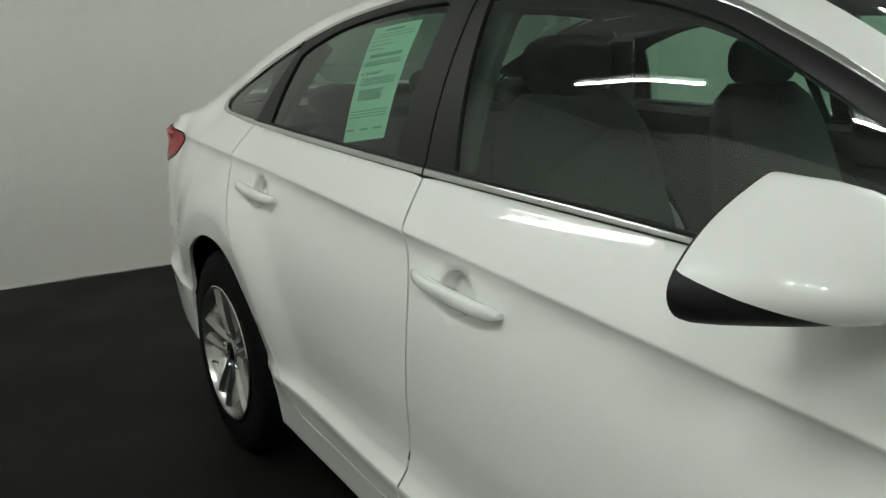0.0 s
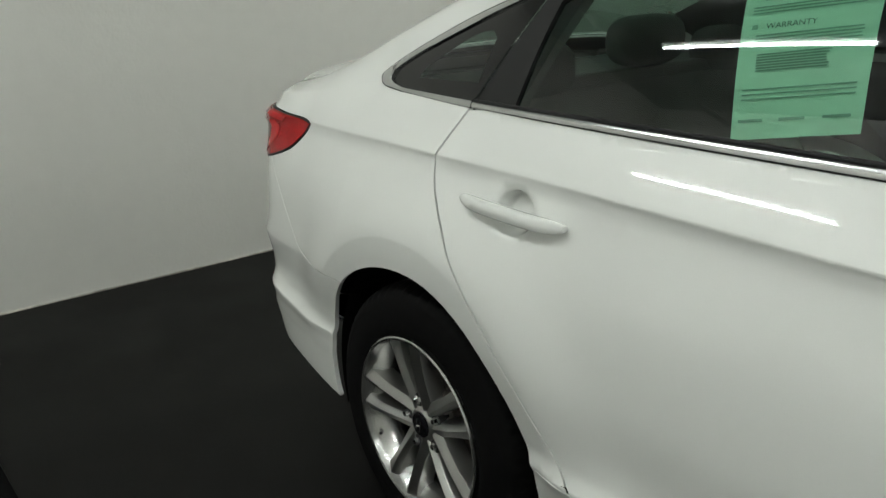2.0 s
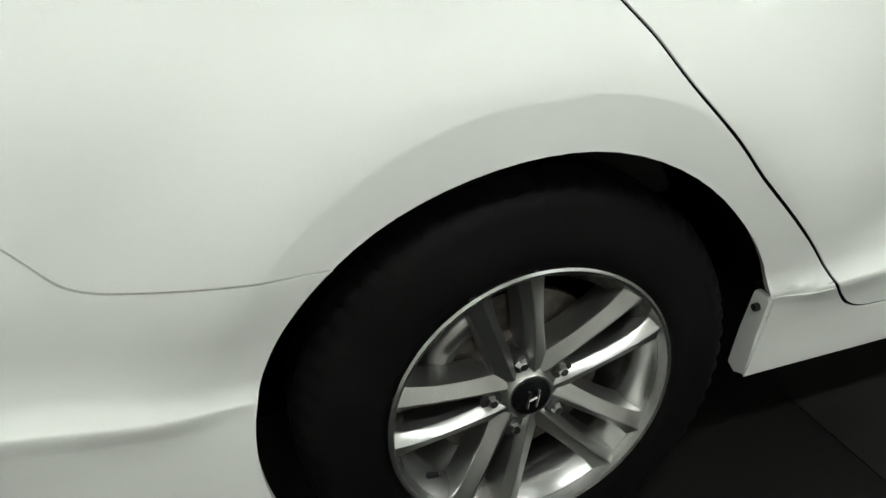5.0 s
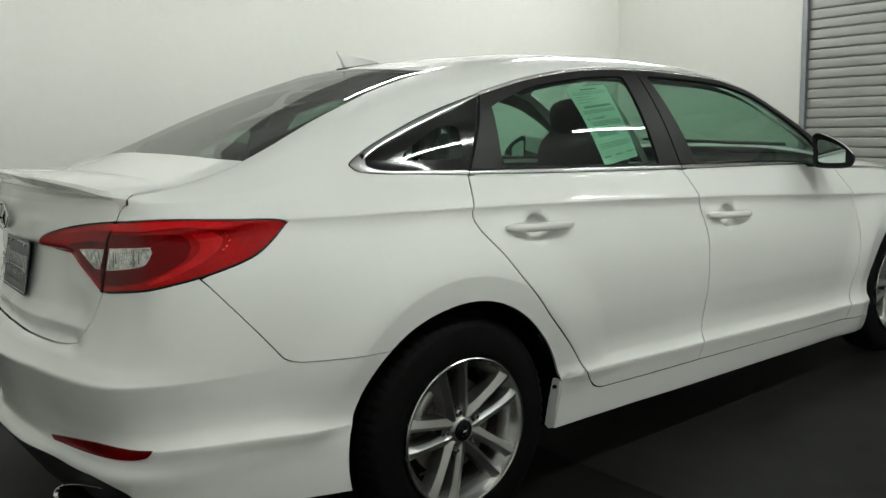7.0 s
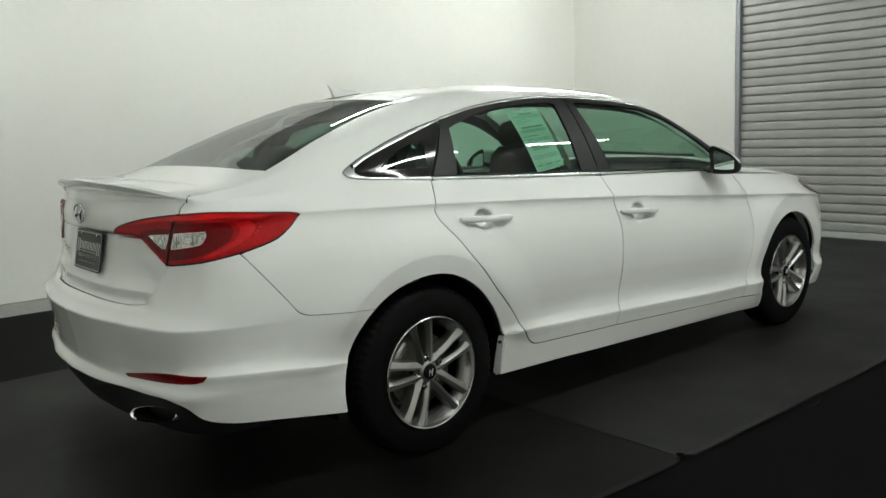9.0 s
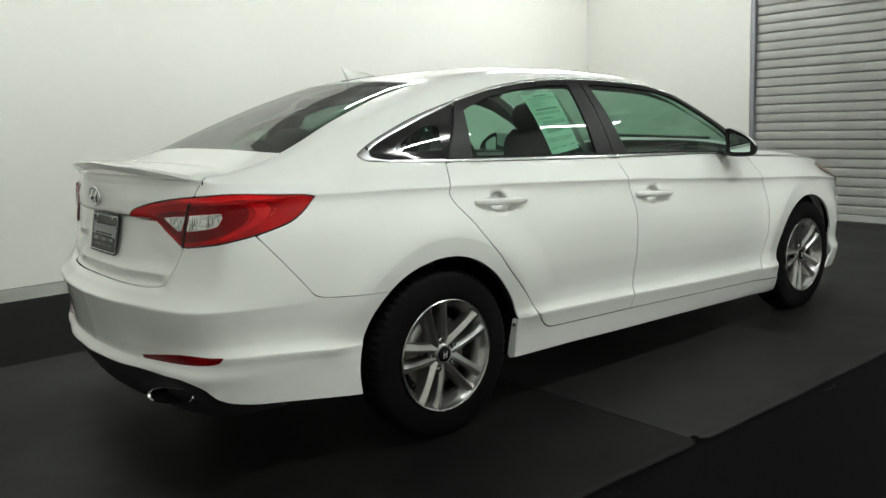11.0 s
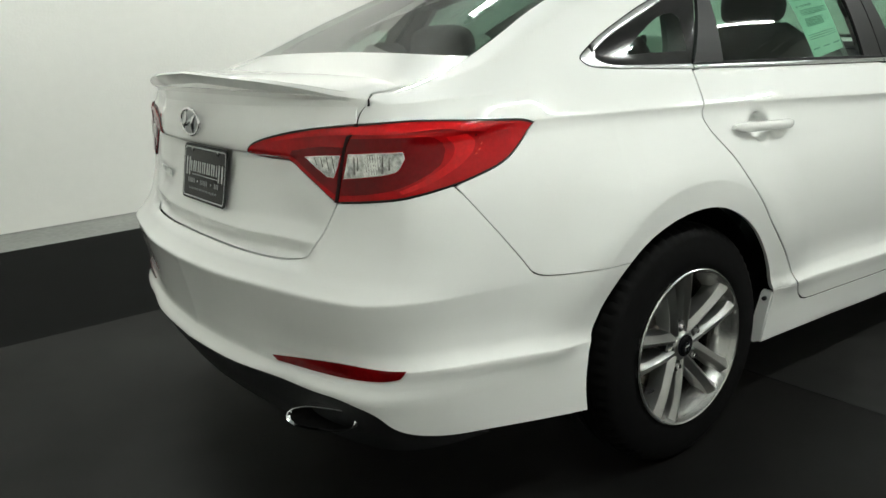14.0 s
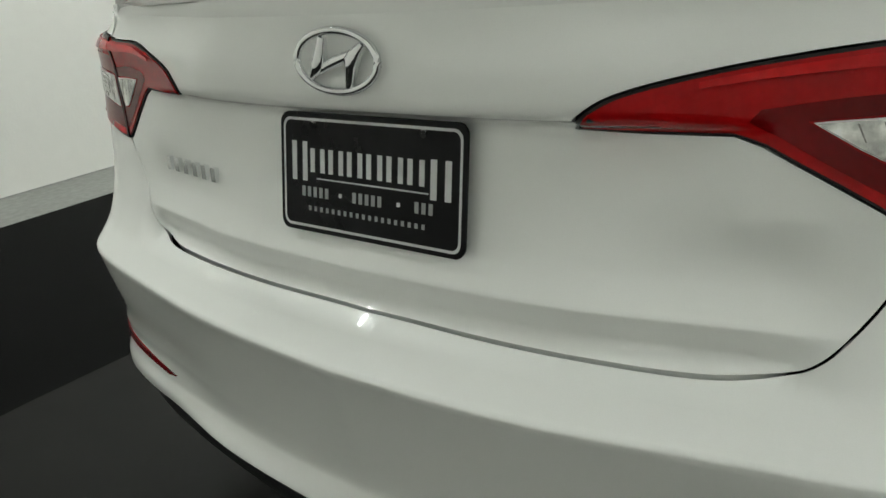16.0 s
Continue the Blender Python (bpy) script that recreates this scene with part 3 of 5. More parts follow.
tagged(part("trim_west", bm, CAULK), "lumpy white caulk bead at the foot of the wall", "trim", kind="structure")

bm = tube(bmesh.new(), smooth_line([(-2.655, 0.114, 0.75), (-2.655, 0.143, 0.696), (-2.655, 0.185, 0.642), (-2.655, 0.258, 0.591)], 4), 0.003, 6)
tagged(part("trim_scuff", bm, SCUFF), "thin curved grey scuff on the white wall", "scuff", kind="structure")

# the shutter: a frame and interlocked curved slats
shutter = tagged(new("roller_shutter"), "closed grey galvanised roller shutter with horizontal curved slats", "shutter")
shutter.location = (RX1, 0, 0)
PITCH = 0.0968
slat = bpy.data.meshes.new("slat")
prof = [(0.020 - 0.004 * math.sin(math.pi * k / 8) ** 0.6, PITCH * (0.07 + 0.86 * k / 8)) for k in range(9)]
prof = [(0.050, 0.0)] + prof + [(0.050, PITCH)]
vs = [(x, y, z) for y in (-3.15, DY1) for x, z in prof]
n = len(prof)
slat.from_pydata(vs, [], [(i, i + 1, n + i + 1, n + i) for i in range(n - 1)])
slat.polygons.foreach_set("use_smooth", [True] * (n - 1))
for k in range(31):
    ob = add("slat", slat, SHUTTER, shutter)
    ob.location = (0, 0, 0.063 + k * PITCH)
part("bottom_bar", box(bmesh.new(), 0.0, 0.05, -3.15, DY1, 0.0, 0.063, 0.006), TRIM_LIGHT, shutter, "pale bottom bar of the shutter")
for y in (DY1, -3.2):
    part("guide_rail", box(bmesh.new(), -0.030, 0.06, y, y + 0.048, 0, 3.0, 0.004), STEEL, shutter, "grey steel guide rail")

# rubber mats
TORN = 0.625        # where the two mats beside the camera meet


def mat_sheet(name, x0, x1, y0, y1, h, mat, label, wave=0.0, seed=0, curl=0.0, torn=0):
    """A rubber sheet; curl lifts its near edge, torn is the end at which its near corner is bitten out."""
    bm = bmesh.new()
    rnd = random.Random(seed)
    xs = list(np.linspace(x0, x1, max(2, int((x1 - x0) / 0.12)) + 1))
    if torn:
        xs = sorted(set(xs) | {TORN - torn * d for d in (0.004, 0.010, 0.016, 0.024, 0.034, 0.048, 0.07)})
    ys = [y0, y0 + 0.006, y0 + 0.014, y0 + 0.028, y0 + 0.05] + list(np.linspace(y0 + 0.16, y1, max(2, int((y1 - y0) / 0.2))))
    lift = (1.0, 0.97, 0.75, 0.30, 0.06)
    grid = []
    for i, x in enumerate(xs):
        col = []
        near = math.exp(-(abs(x - TORN) / 0.026) ** 1.4) if torn else 0.0
        for j, y in enumerate(ys):
            f = lift[j] if j < 5 else 0.0
            ragged = near * (0.034 + 0.012 * math.sin(i * 2.7 + seed)) * f
            rise = curl * f * (1 + 0.35 * math.sin(x * 5.1 + seed) + 0.2 * math.sin(x * 13.0)) + 0.013 * near * f * (0.6 + 0.4 * math.sin(i * 1.9))
            edge = wave * (math.sin(x * 7.5 + seed) + 0.4 * math.sin(x * 21.0)) * (f if j < 5 else float(j == len(ys) - 1))
            col.append(bm.verts.new((x, y + ragged + edge, h + rise + (rnd.random() * 0.0012 if 0 < j < len(ys) - 1 else 0))))
        grid.append(col)
    for a, b in zip(grid, grid[1:]):
        for j in range(len(ys) - 1):
            bm.faces.new((a[j], b[j], b[j + 1], a[j + 1]))
    es = [e for e in bm.edges if e.is_boundary]
    r = bmesh.ops.extrude_edge_only(bm, edges=es)
    for v in [g for g in r["geom"] if isinstance(g, bmesh.types.BMVert)]:
        v.co.z = max(v.co.z - 0.009, -0.002)
    return tagged(part(name, bm, mat, smooth=40), label, "rubber mat", "floor mats")


mat_sheet("rubber_mat", RX0, TORN - 0.001, -1.592, 1.57, 0.007, MAT_GREY, "worn dark grey rubber mat under the car's tail", 0.003, 1, 0.006, 1)
mat_sheet("rubber_mat", TORN + 0.0015, RX1 - 0.1, -1.602, 1.575, 0.0075, MAT_WORN, "paler worn grey rubber mat under the car's nose", 0.003, 2, 0.006, -1)
mat_sheet("rubber_mat", RX0, RX1 - 0.1, 1.545, 3.47, 0.004, MAT_BLACK, "black rubber mat along the white wall", 0.002, 3)
mat_sheet("rubber_mat", RX0, RX1 - 0.1, -4.2, -1.545, 0.004, MAT_BLACK, "black rubber mat beside the car", 0.002, 4)
# a thread of torn edging and a scrap of tape lying on the black mat
bm = tube(bmesh.new(), smooth_line([(1.47, -1.640, 0.007), (1.50, -1.652, 0.009), (1.55, -1.650, 0.010), (1.575, -1.636, 0.012)], 5), [0.002] * 16, 6, flat=0.5)
tagged(part("rubber_thread", bm, MAT_WORN, smooth=60), "thin torn thread of grey rubber edging on the mat", "thread")

# strip lights
def strip_light(x, y, z=3.05, length=1.22):
    lamp = empty("strip_light", "white single-tube fluorescent strip light under the ceiling", "strip light", "ceiling strip lights", (x, y, z))
    h = length / 2
    part("housing", box(bmesh.new(), -h - 0.02, h + 0.02, -0.075, 0.075, 0.03, 0.085, 0.006), TRIM_LIGHT, lamp)
    part("tube", tube(bmesh.new(), [(-h, 0, 0), (h, 0, 0)], 0.019, 12), TUBE, lamp, "lit fluorescent tube")
    for dx in (-h, h):
        part("socket", box(bmesh.new(), dx - 0.012, dx + 0.012, -0.02, 0.02, -0.02, 0.035, 0.003), TRIM_LIGHT, lamp)
    for dx in (-0.4, 0.4):
        part("hanger", tube(bmesh.new(), [(dx, 0, 0.08), (dx, 0, RZ - z)], 0.004, 6), STEEL, lamp)


for ly in (-2.45, 2.0):
    for lx in (-0.85, 1.6, 3.8):
        strip_light(lx, ly)
# extra lamp outside the rows, added unseen to brighten the end wall and shutter
strip_light(5.3, 2.35)


# open-web roof joists between the strip lights
def roof_joist(x):
    joist = empty("roof_joist", "white painted open-web steel joist under the ceiling", "roof joist", "roof joists", (x, 0, RZ))
    for z in (-0.02, -0.24):
        part("chord", box(bmesh.new(), -0.025, 0.025, RY0, RY1, z - 0.012, z + 0.012, 0.003), TRIM_LIGHT, joist)
    n = 28
    pts = [(0, RY0 + (RY1 - RY0) * k / n, -0.03 if k % 2 else -0.23) for k in range(n + 1)]
    part("web", tube(bmesh.new(), pts, 0.009, 6), TRIM_LIGHT, joist)


for x in (-1.9, 0.4, 2.7, 5.6):
    roof_joist(x)


# ---- the car ----
car = empty("car", "white four-door saloon parked on dark rubber mats", "car")
K = 0.34      # metres to one unit of the upper body's second parameter


def both(name, poly, fn, mat, parent, label="", **kw):
    """A panel and its mirror image on the left side."""
    a = panel(name, poly, fn, mat, parent, label, **kw)
    b = panel(name, poly, fn, mat, parent, label, mirror=True, **kw)
    return a, b


def arc(cx, cz, r, a0, a1, n=28):
    return [(cx + r * math.cos(radians(a0 + (a1 - a0) * i / n)), cz + r * math.sin(radians(a0 + (a1 - a0) * i / n))) for i in range(n + 1)]


def belt(x0, x1, n=24, up=0.0):
    return [(x0 + (x1 - x0) * i / n, float(Z_BELT(x0 + (x1 - x0) * i / n)) + up) for i in range(n + 1)]


MID = X0 - SPAN


def row(f):
    def line(a, b, d):
        s = np.arange(a, b, 0.014)
        return np.stack([s, f(np.where(s < MID, 2 * MID - s, s)) + d], 1)
    return line


def ring_row(cx, cz, r):
    def line(a, b, d):
        t = np.arange(0.1, 3.1, 0.03)
        return np.array([(to_s(cx + (r + d) * math.cos(u), 0.6), cz + (r + d) * math.sin(u)) for u in t])
    return line


def dish_row(hx, hz):
    def line(a, b, d):
        t = np.arange(0, 6.28, 0.10)
        k = 0.87 + d * 10
        return np.stack([hx + 0.054 * k * np.cos(t), hz - 0.010 + 0.044 * k * np.sin(t)], 1)
    return line


DISHES = (dish_row(0.325, 0.905), dish_row(1.31, 0.848))
CREASES = (row(Z_CREASE), row(Z_LOW))
RINGS = (ring_row(0.0, 0.34, 0.452), ring_row(2.802, 0.34, 0.452))
TAIL_ROWS = (row(Z_LOW), row(lambda s: 0.6585 - TAIL_DROP(s)), row(lambda s: 0 * s + 0.418), row(lambda s: 0 * s + 0.446))
LID_ROWS = (row(lambda s: 0 * s + 0.748), row(lambda s: 0 * s + 0.938))


SEAM_C = smooth_line([(0.118, 1.064), (0.094, 1.004), (0.077, 0.955), (0.090, 0.915), (0.118, 0.877), (0.152, 0.836), (0.195, 0.777), (0.271, 0.689), (0.319, 0.627), (0.379, 0.558), (0.440, 0.484), (0.490, 0.415), (0.522, 0.374), (0.548, 0.348), (0.582, 0.333), (0.635, 0.3295)], 5)
SEAM_B = smooth_line([(1.108, 1.0205), (1.128, 0.924), (1.162, 0.80), (1.166, 0.697), (1.154, 0.51), (1.115, 0.318)], 5)
SEAM_F = smooth_line([(2.262, 0.9672), (2.303, 0.845), (2.335, 0.731), (2.319, 0.56), (2.262, 0.376), (2.235, 0.272)], 5)
SILL_TOP = [p for p in SEAM_C if p[1] < 0.407] + [(1.115, 0.318), (1.611, 0.297), (2.235, 0.272), (2.44, 0.262)]
SILL_LOW = [(2.45, 0.180), (2.2, 0.186), (1.669, 0.203), (0.777, 0.228), (0.384, 0.232)]
ARCH_R = [(-0.02 + r * math.cos(radians(a)), 0.332 + r * math.sin(radians(a))) for a, r in ((a, 0.382 + 0.012 * float(ease(110, 65, a)) + 0.018 * float(ease(42, 5, a))) for a in np.linspace(128.5, 10.5, 26))]      # rear arch, from the bumper's seam forward
ARCH_LOW = [(0.393, 0.36), (0.392, 0.32), (0.388, 0.275)]
ARCH_R = [(to_s(x, z), z) for x, z in ARCH_R]
ARCH_R2 = [(to_s(x, z), z) for x, z in [(-0.02 + (0.382 - 0.020 * i / 28) * math.cos(radians(128.5 + 60.5 * i / 28)), 0.332 + (0.382 - 0.020 * i / 28) * math.sin(radians(128.5 + 60.5 * i / 28))) for i in range(29)]]        # its lip on the bumper
LIGHT_TOP = smooth_line([(-1.205, 1.016), (-1.010, 1.021), (-0.732, 1.007), (-0.626, 1.000), (-0.585, 0.991)], 5)
LIGHT_LOW = smooth_line([(-0.585, 0.991), (-0.648, 0.952), (-0.742, 0.915), (-0.901, 0.887), (-1.034, 0.871), (-1.149, 0.858), (-1.296, 0.841)], 5)
IN_TOP = smooth_line([(-1.540, 0.926), (-1.529, 0.942), (-1.497, 0.966), (-1.433, 0.986), (-1.363, 1.000), (-1.289, 1.009), (-1.205, 1.016)], 5)
IN_LOW = smooth_line([(-1.296, 0.841), (-1.312, 0.850), (-1.357, 0.884), (-1.400, 0.916)], 5) + smooth_line([(-1.420, 0.925), (-1.485, 0.924), (-1.540, 0.926)], 5)
BUMP_SEAM = smooth_line([(-0.922, 0.881), (-0.794, 0.784), (-0.684, 0.703), (-0.630, 0.665), (-0.580, 0.6495), (-0.520, 0.644), (-0.415, 0.639), (-0.258, 0.6308)], 5)
LID_SIDE = smooth_line([(-1.296, 0.841), (-1.309, 0.812), (-1.324, 0.774), (-1.340, 0.741), (-1.352, 0.722), (-1.367, 0.709), (-1.392, 0.701), (-1.444, 0.6965), (-1.541, 0.6955), (-1.75, 0.697)], 5)
BUMP_LOW = smooth_line([(-1.75, 0.414), (-1.465, 0.416), (-1.307, 0.413), (-1.214, 0.411), (-1.143, 0.388), (-1.080, 0.345), (-0.959, 0.321), (-0.755, 0.303), (to_s(-0.376, 0.27), 0.268)], 5)
seam_low = [p for p in LIGHT_LOW if p[0] > -0.922]


def far_side(p):
    """The lamp on the far side is shorter towards the middle, with a blunter tip."""
    s, z = p
    k = float(ease(0.78, 0.84, z) * ease(1.04, 1.02, z))
    return (s - k * 0.245 * min(0.0, s + 1.2), z + 0.012 * k * float(ease(-1.25, -1.40, s)))


def lamp_panel(name, outline, *rest, mirror=False, holes=(), **more):
    if mirror:
        outline, holes = [far_side(p) for p in outline], [[far_side(p) for p in h] for h in holes]
    return panel(name, outline, *rest, mirror=mirror, holes=holes, **more)



both("quarter_panel", belt(0.118, -1.155, 24, 0.0025) + LIGHT_TOP + seam_low[1:] + BUMP_SEAM + ARCH_R[1:] + [p for p in SEAM_C[::-1][:-1] if p[1] > 0.407], lower, PAINT, car, cell=0.014, gap=0.0017, rows=CREASES[:1] + RINGS[:1])
both("rear_door", SEAM_C + SEAM_B[::-1] + belt(1.108, 0.118, 24, 0.004)[1:-1], lower, PAINT, car, cell=0.013, gap=0.0030, depth=0.0035, rows=CREASES + DISHES[:1])
both("front_door", SEAM_B + [(1.611, 0.297)] + SEAM_F[::-1] + belt(2.262, 1.108, 24, 0.004)[1:-1], lower, PAINT, car, cell=0.013, gap=0.0026, depth=0.0035, rows=CREASES + DISHES[1:])
both("sill", [(0.392, 0.4095)] + SILL_TOP + SILL_LOW + ARCH_LOW[::-1], lower, PAINT, car, cell=0.012, gap=0.0022, depth=0.003, rows=CREASES[1:])
both("sill_joint", [(0.388, 0.418), (0.388, 0.401), (0.497, 0.399), (0.489, 0.415)], lower, PAINT, car, "filled joint above the sill's end", offset=-0.0008, depth=0, gap=0, cell=0.012)
both("front_fender", SEAM_F + [SILL_TOP[-1], (2.447, 0.20)] + arc(2.802, 0.325, 0.372, 199, 20) + [(3.25, 0.50), (3.30, 0.62), (3.62, 0.66), (3.70, 0.752)] + [(x, z - 0.008) for x, z in belt(3.70, 2.262)], lower, PAINT, car, cell=0.02, rows=CREASES + RINGS[1:])
both("front_bumper", [(3.150, 0.455), (3.176, 0.30), (3.12, 0.20), (3.6, 0.20), (3.79, 0.25), (3.79, 0.72), (3.70, 0.755), (3.62, 0.65), (3.30, 0.61), (3.25, 0.49)], lower, PAINT, car, cell=0.03)
right = LID_SIDE[::-1] + LIGHT_LOW[::-1][1:]
right = [p for p in right if p[0] <= -0.922] + BUMP_SEAM[1:] + ARCH_R2[1:] + BUMP_LOW[::-1]
panel("rear_bumper", right[1:-1] + [(2 * MID - s, z) for s, z in map(far_side, right[1:-1][::-1])], lower, PAINT, car, cell=0.016, gap=0.0012, rows=TAIL_ROWS)
both("lid_channel", [(-1.232, 1.008), (-1.170, 1.010), (-1.105, 1.058), (-1.185, 1.058)], lower, PAINT, car, "white channel behind the lid's edge", offset=-0.0045, depth=0, gap=0, cell=0.012)
both("lid_gap", [(-1.2082, 1.0160), (-1.2038, 1.0160), (-1.1788, 1.0330), (-1.1515, 1.0515), (-1.1543, 1.0515), (-1.1822, 1.0330)], lower, SHELL, car, "dark gap beside the trunk lid", offset=0.0007, depth=0, gap=0, cell=0.008)
both("lid_gap", [(-0.9393, 0.0), (-0.9355, 0.40), (-0.9275, 0.72), (-0.9115, 0.882), (-0.892, 0.950), (-0.8890, 0.942), (-0.9085, 0.875), (-0.9245, 0.716), (-0.9325, 0.40), (-0.9367, 0.0)], upper, SHELL, car, "dark gap beside the trunk lid", k=K, offset=0.0014, depth=0, gap=0, cell=0.008)
lid_edge = LID_SIDE[::-1] + IN_LOW[1:] + IN_TOP[1:]
panel("trunk_lid", lid_edge[1:] + belt(-1.151, -1.75)[1:-1] + [(2 * MID - s, z) for s, z in map(far_side, (lid_edge[1:] + belt(-1.151, -1.75)[1:-1])[::-1])], lower, PAINT, car, cell=0.015, gap=0.0013, rows=LID_ROWS)
val = BUMP_LOW[:-12] + [(-0.80, 0.29), (-1.1, 0.275), (-1.3, 0.268), (-1.75, 0.265)]
panel("rear_valance", val[1:-1] + [(2 * MID - s, z) for s, z in val[1:-1][::-1]], lower, BLACK_TRIM, car, "matt black lower valance", gap=0, offset=-0.012, cell=0.03)

# tail lamps
JOINT = [(-1.247, 0.991), (-1.259, 0.963), (-1.276, 0.914)]      # the kinked joint of the two lamps, from the top down
CLEAR = smooth_line([(-1.248, 0.951), (-1.165, 0.957), (-1.086, 0.960)], 3) + smooth_line([(-1.082, 0.948), (-1.105, 0.926), (-1.133, 0.917), (-1.195, 0.908), (-1.268, 0.899)], 3)
CLEAR_IN = [(-1.367, 0.939), (-1.318, 0.944), (-1.273, 0.947), (-1.283, 0.923), (-1.296, 0.899), (-1.313, 0.899), (-1.340, 0.917)]
for mirror in (False, True):
    outer = LIGHT_TOP + LIGHT_LOW[1:] + JOINT[::-1]
    lamp = lamp_panel("tail_lamp", outer, lower, RED, car, "red wrap-around tail lamp with a clear lens", offset=0.004, depth=0.03, cell=0.011, gap=0.0045, mirror=mirror)
    lamp_panel("black_rim", outer, lower, BLACK_GLOSS, lamp, "black lamp gasket", offset=0.002, depth=0.02, cell=0.02, gap=0.001, mirror=mirror)
    inner_band = smooth_line([(-1.252, 0.985), (-1.130, 0.990), (-1.000, 0.990), (-0.952, 0.975)], 4) + smooth_line([(-0.945, 0.958), (-0.965, 0.930), (-1.030, 0.906), (-1.130, 0.882), (-1.215, 0.868), (-1.284, 0.860)], 4)
    lamp_panel("lamp_bowl", inner_band, lower, RED_DEEP, lamp, "deep red bowl round the clear lens", offset=0.0047, depth=0, cell=0.014, gap=0, mirror=mirror, holes=[shrink(np.array(CLEAR), -0.003)])
    guide = smooth_line([(-1.222, 1.008), (-1.020, 1.012), (-0.830, 1.004), (-0.760, 0.999)], 5) + smooth_line([(-0.800, 0.990), (-0.960, 0.999), (-1.131, 0.996), (-1.238, 0.994)], 5)
    lamp_panel("light_guide", guide, lower, RED_BRIGHT, lamp, "bright red upper light guide", offset=0.0066, depth=0.0012, cell=0.009, gap=0, mirror=mirror)
    hook = smooth_line([(-0.870, 0.990), (-0.835, 0.968), (-0.872, 0.935), (-0.990, 0.897), (-1.100, 0.874)], 5) + smooth_line([(-1.112, 0.880), (-1.020, 0.903), (-0.940, 0.932), (-0.915, 0.962), (-0.945, 0.988)], 5)
    lamp_panel("light_guide", hook, lower, RED_BRIGHT, lamp, "bright red hooked light guide", offset=0.0060, depth=0, cell=0.010, gap=0, mirror=mirror)
    # small bright red patches added where the lens would glint
    for x0, z0, w, h in ((-0.834, 0.983, 0.012, 0.004), (-0.818, 0.975, 0.007, 0.003), (-0.812, 0.962, 0.009, 0.004), (-0.824, 0.950, 0.012, 0.004), (-0.838, 0.943, 0.012, 0.004)):
        lamp_panel("lamp_glint", [(x0 - w / 2, z0 - h / 2), (x0 + w / 2 - 0.003, z0 - h / 2 + 0.001), (x0 + w / 2, z0 + h / 2 + 0.001), (x0 - w / 2 + 0.003, z0 + h / 2)], lower, RED_GLINT, lamp, "mirrored red facet behind the lens", offset=0.0068, depth=0, cell=0.012, gap=0, mirror=mirror)
    lamp_panel("lens_frame", CLEAR, lower, LENS_RIM, lamp, "thin pale frame of the clear lens", offset=0.0056, depth=0, cell=0.012, gap=-0.0012, mirror=mirror)
    lamp_panel("clear_lens", CLEAR, lower, LAMP_SILVER, lamp, "clear reversing lens over a mirror bowl", offset=0.0066, depth=0, cell=0.008, gap=0.0006, mirror=mirror)
    def across(x, f):
        """A point of the clear lens, f of the way from its upper edge to its lower one."""
        hi, lo = 0.9510 + 0.052 * (x + 1.252) - 0.05 * max(0, x + 1.12), 0.8995 + 0.13 * (x + 1.252) + 0.25 * max(0, x + 1.12)
        return (x, hi + (lo - hi) * f)
    # flat dark strips paint the shade in the mirror bowl's folds
    for x0, x1, f0, f1 in ((-1.232, -1.2305, 0.10, 0.85), (-1.222, -1.2205, 0.10, 0.70), (-1.150, -1.147, 0.08, 0.92), (-1.130, -1.1285, 0.15, 0.80)):
        lamp_panel("lens_shade", [across(x0, f0), across(x1, f0), across(x1 - 0.005 * (f1 - f0), f1), across(x0 - 0.008 * (f1 - f0), f1)], lower, LENS_DARK, lamp, "dark fold of the mirror bowl", offset=0.0072, depth=0, cell=0.012, gap=0, mirror=mirror)
    for k in range(7):
        a = -1.204 + 0.0072 * k
        for j in range(5):
            f0 = 0.06 + 0.185 * j + 0.02 * math.sin(3 * k + j)
            if f0 > 0.55 + 0.3 * math.sin(0.45 * k + 0.3):
                continue
            lamp_panel("lens_rib", [across(a, f0), across(a + 0.0050, f0), across(a + 0.0046, f0 + 0.12), across(a - 0.0004, f0 + 0.12)], lower, LENS_BRIGHT, lamp, "bright prism of the clear lens", offset=0.0078, depth=0.0012, cell=0.012, gap=0, mirror=mirror)
    lamp2 = lamp_panel("lid_lamp", IN_TOP + JOINT + IN_LOW[:-1], lower, RED, car, "red tail lamp on the trunk lid", offset=0.004, depth=0.03, cell=0.012, gap=0.0038, mirror=mirror, rows=LID_ROWS)
    lamp_panel("black_rim", IN_TOP + JOINT + IN_LOW[:-1], lower, BLACK_GLOSS, lamp2, "black lamp gasket", offset=0.002, depth=0.02, cell=0.012, gap=0.001, mirror=mirror, rows=LID_ROWS)
    bowl = smooth_line([(-1.262, 0.966), (-1.330, 0.963), (-1.400, 0.951)], 4) + smooth_line([(-1.408, 0.941), (-1.372, 0.912), (-1.330, 0.880), (-1.300, 0.862)], 4) + [(-1.291, 0.862)]
    lamp_panel("lamp_bowl", bowl, lower, RED_DEEP, lamp2, "deep red bowl round the clear lens", offset=0.0047, depth=0, cell=0.012, gap=0, mirror=mirror, holes=[shrink(np.array(CLEAR_IN), -0.003)])
    guide = smooth_line([(-1.222, 1.008), (-1.300, 1.001), (-1.380, 0.990), (-1.440, 0.977)], 4) + smooth_line([(-1.440, 0.971), (-1.380, 0.981), (-1.300, 0.990), (-1.240, 0.994)], 4)
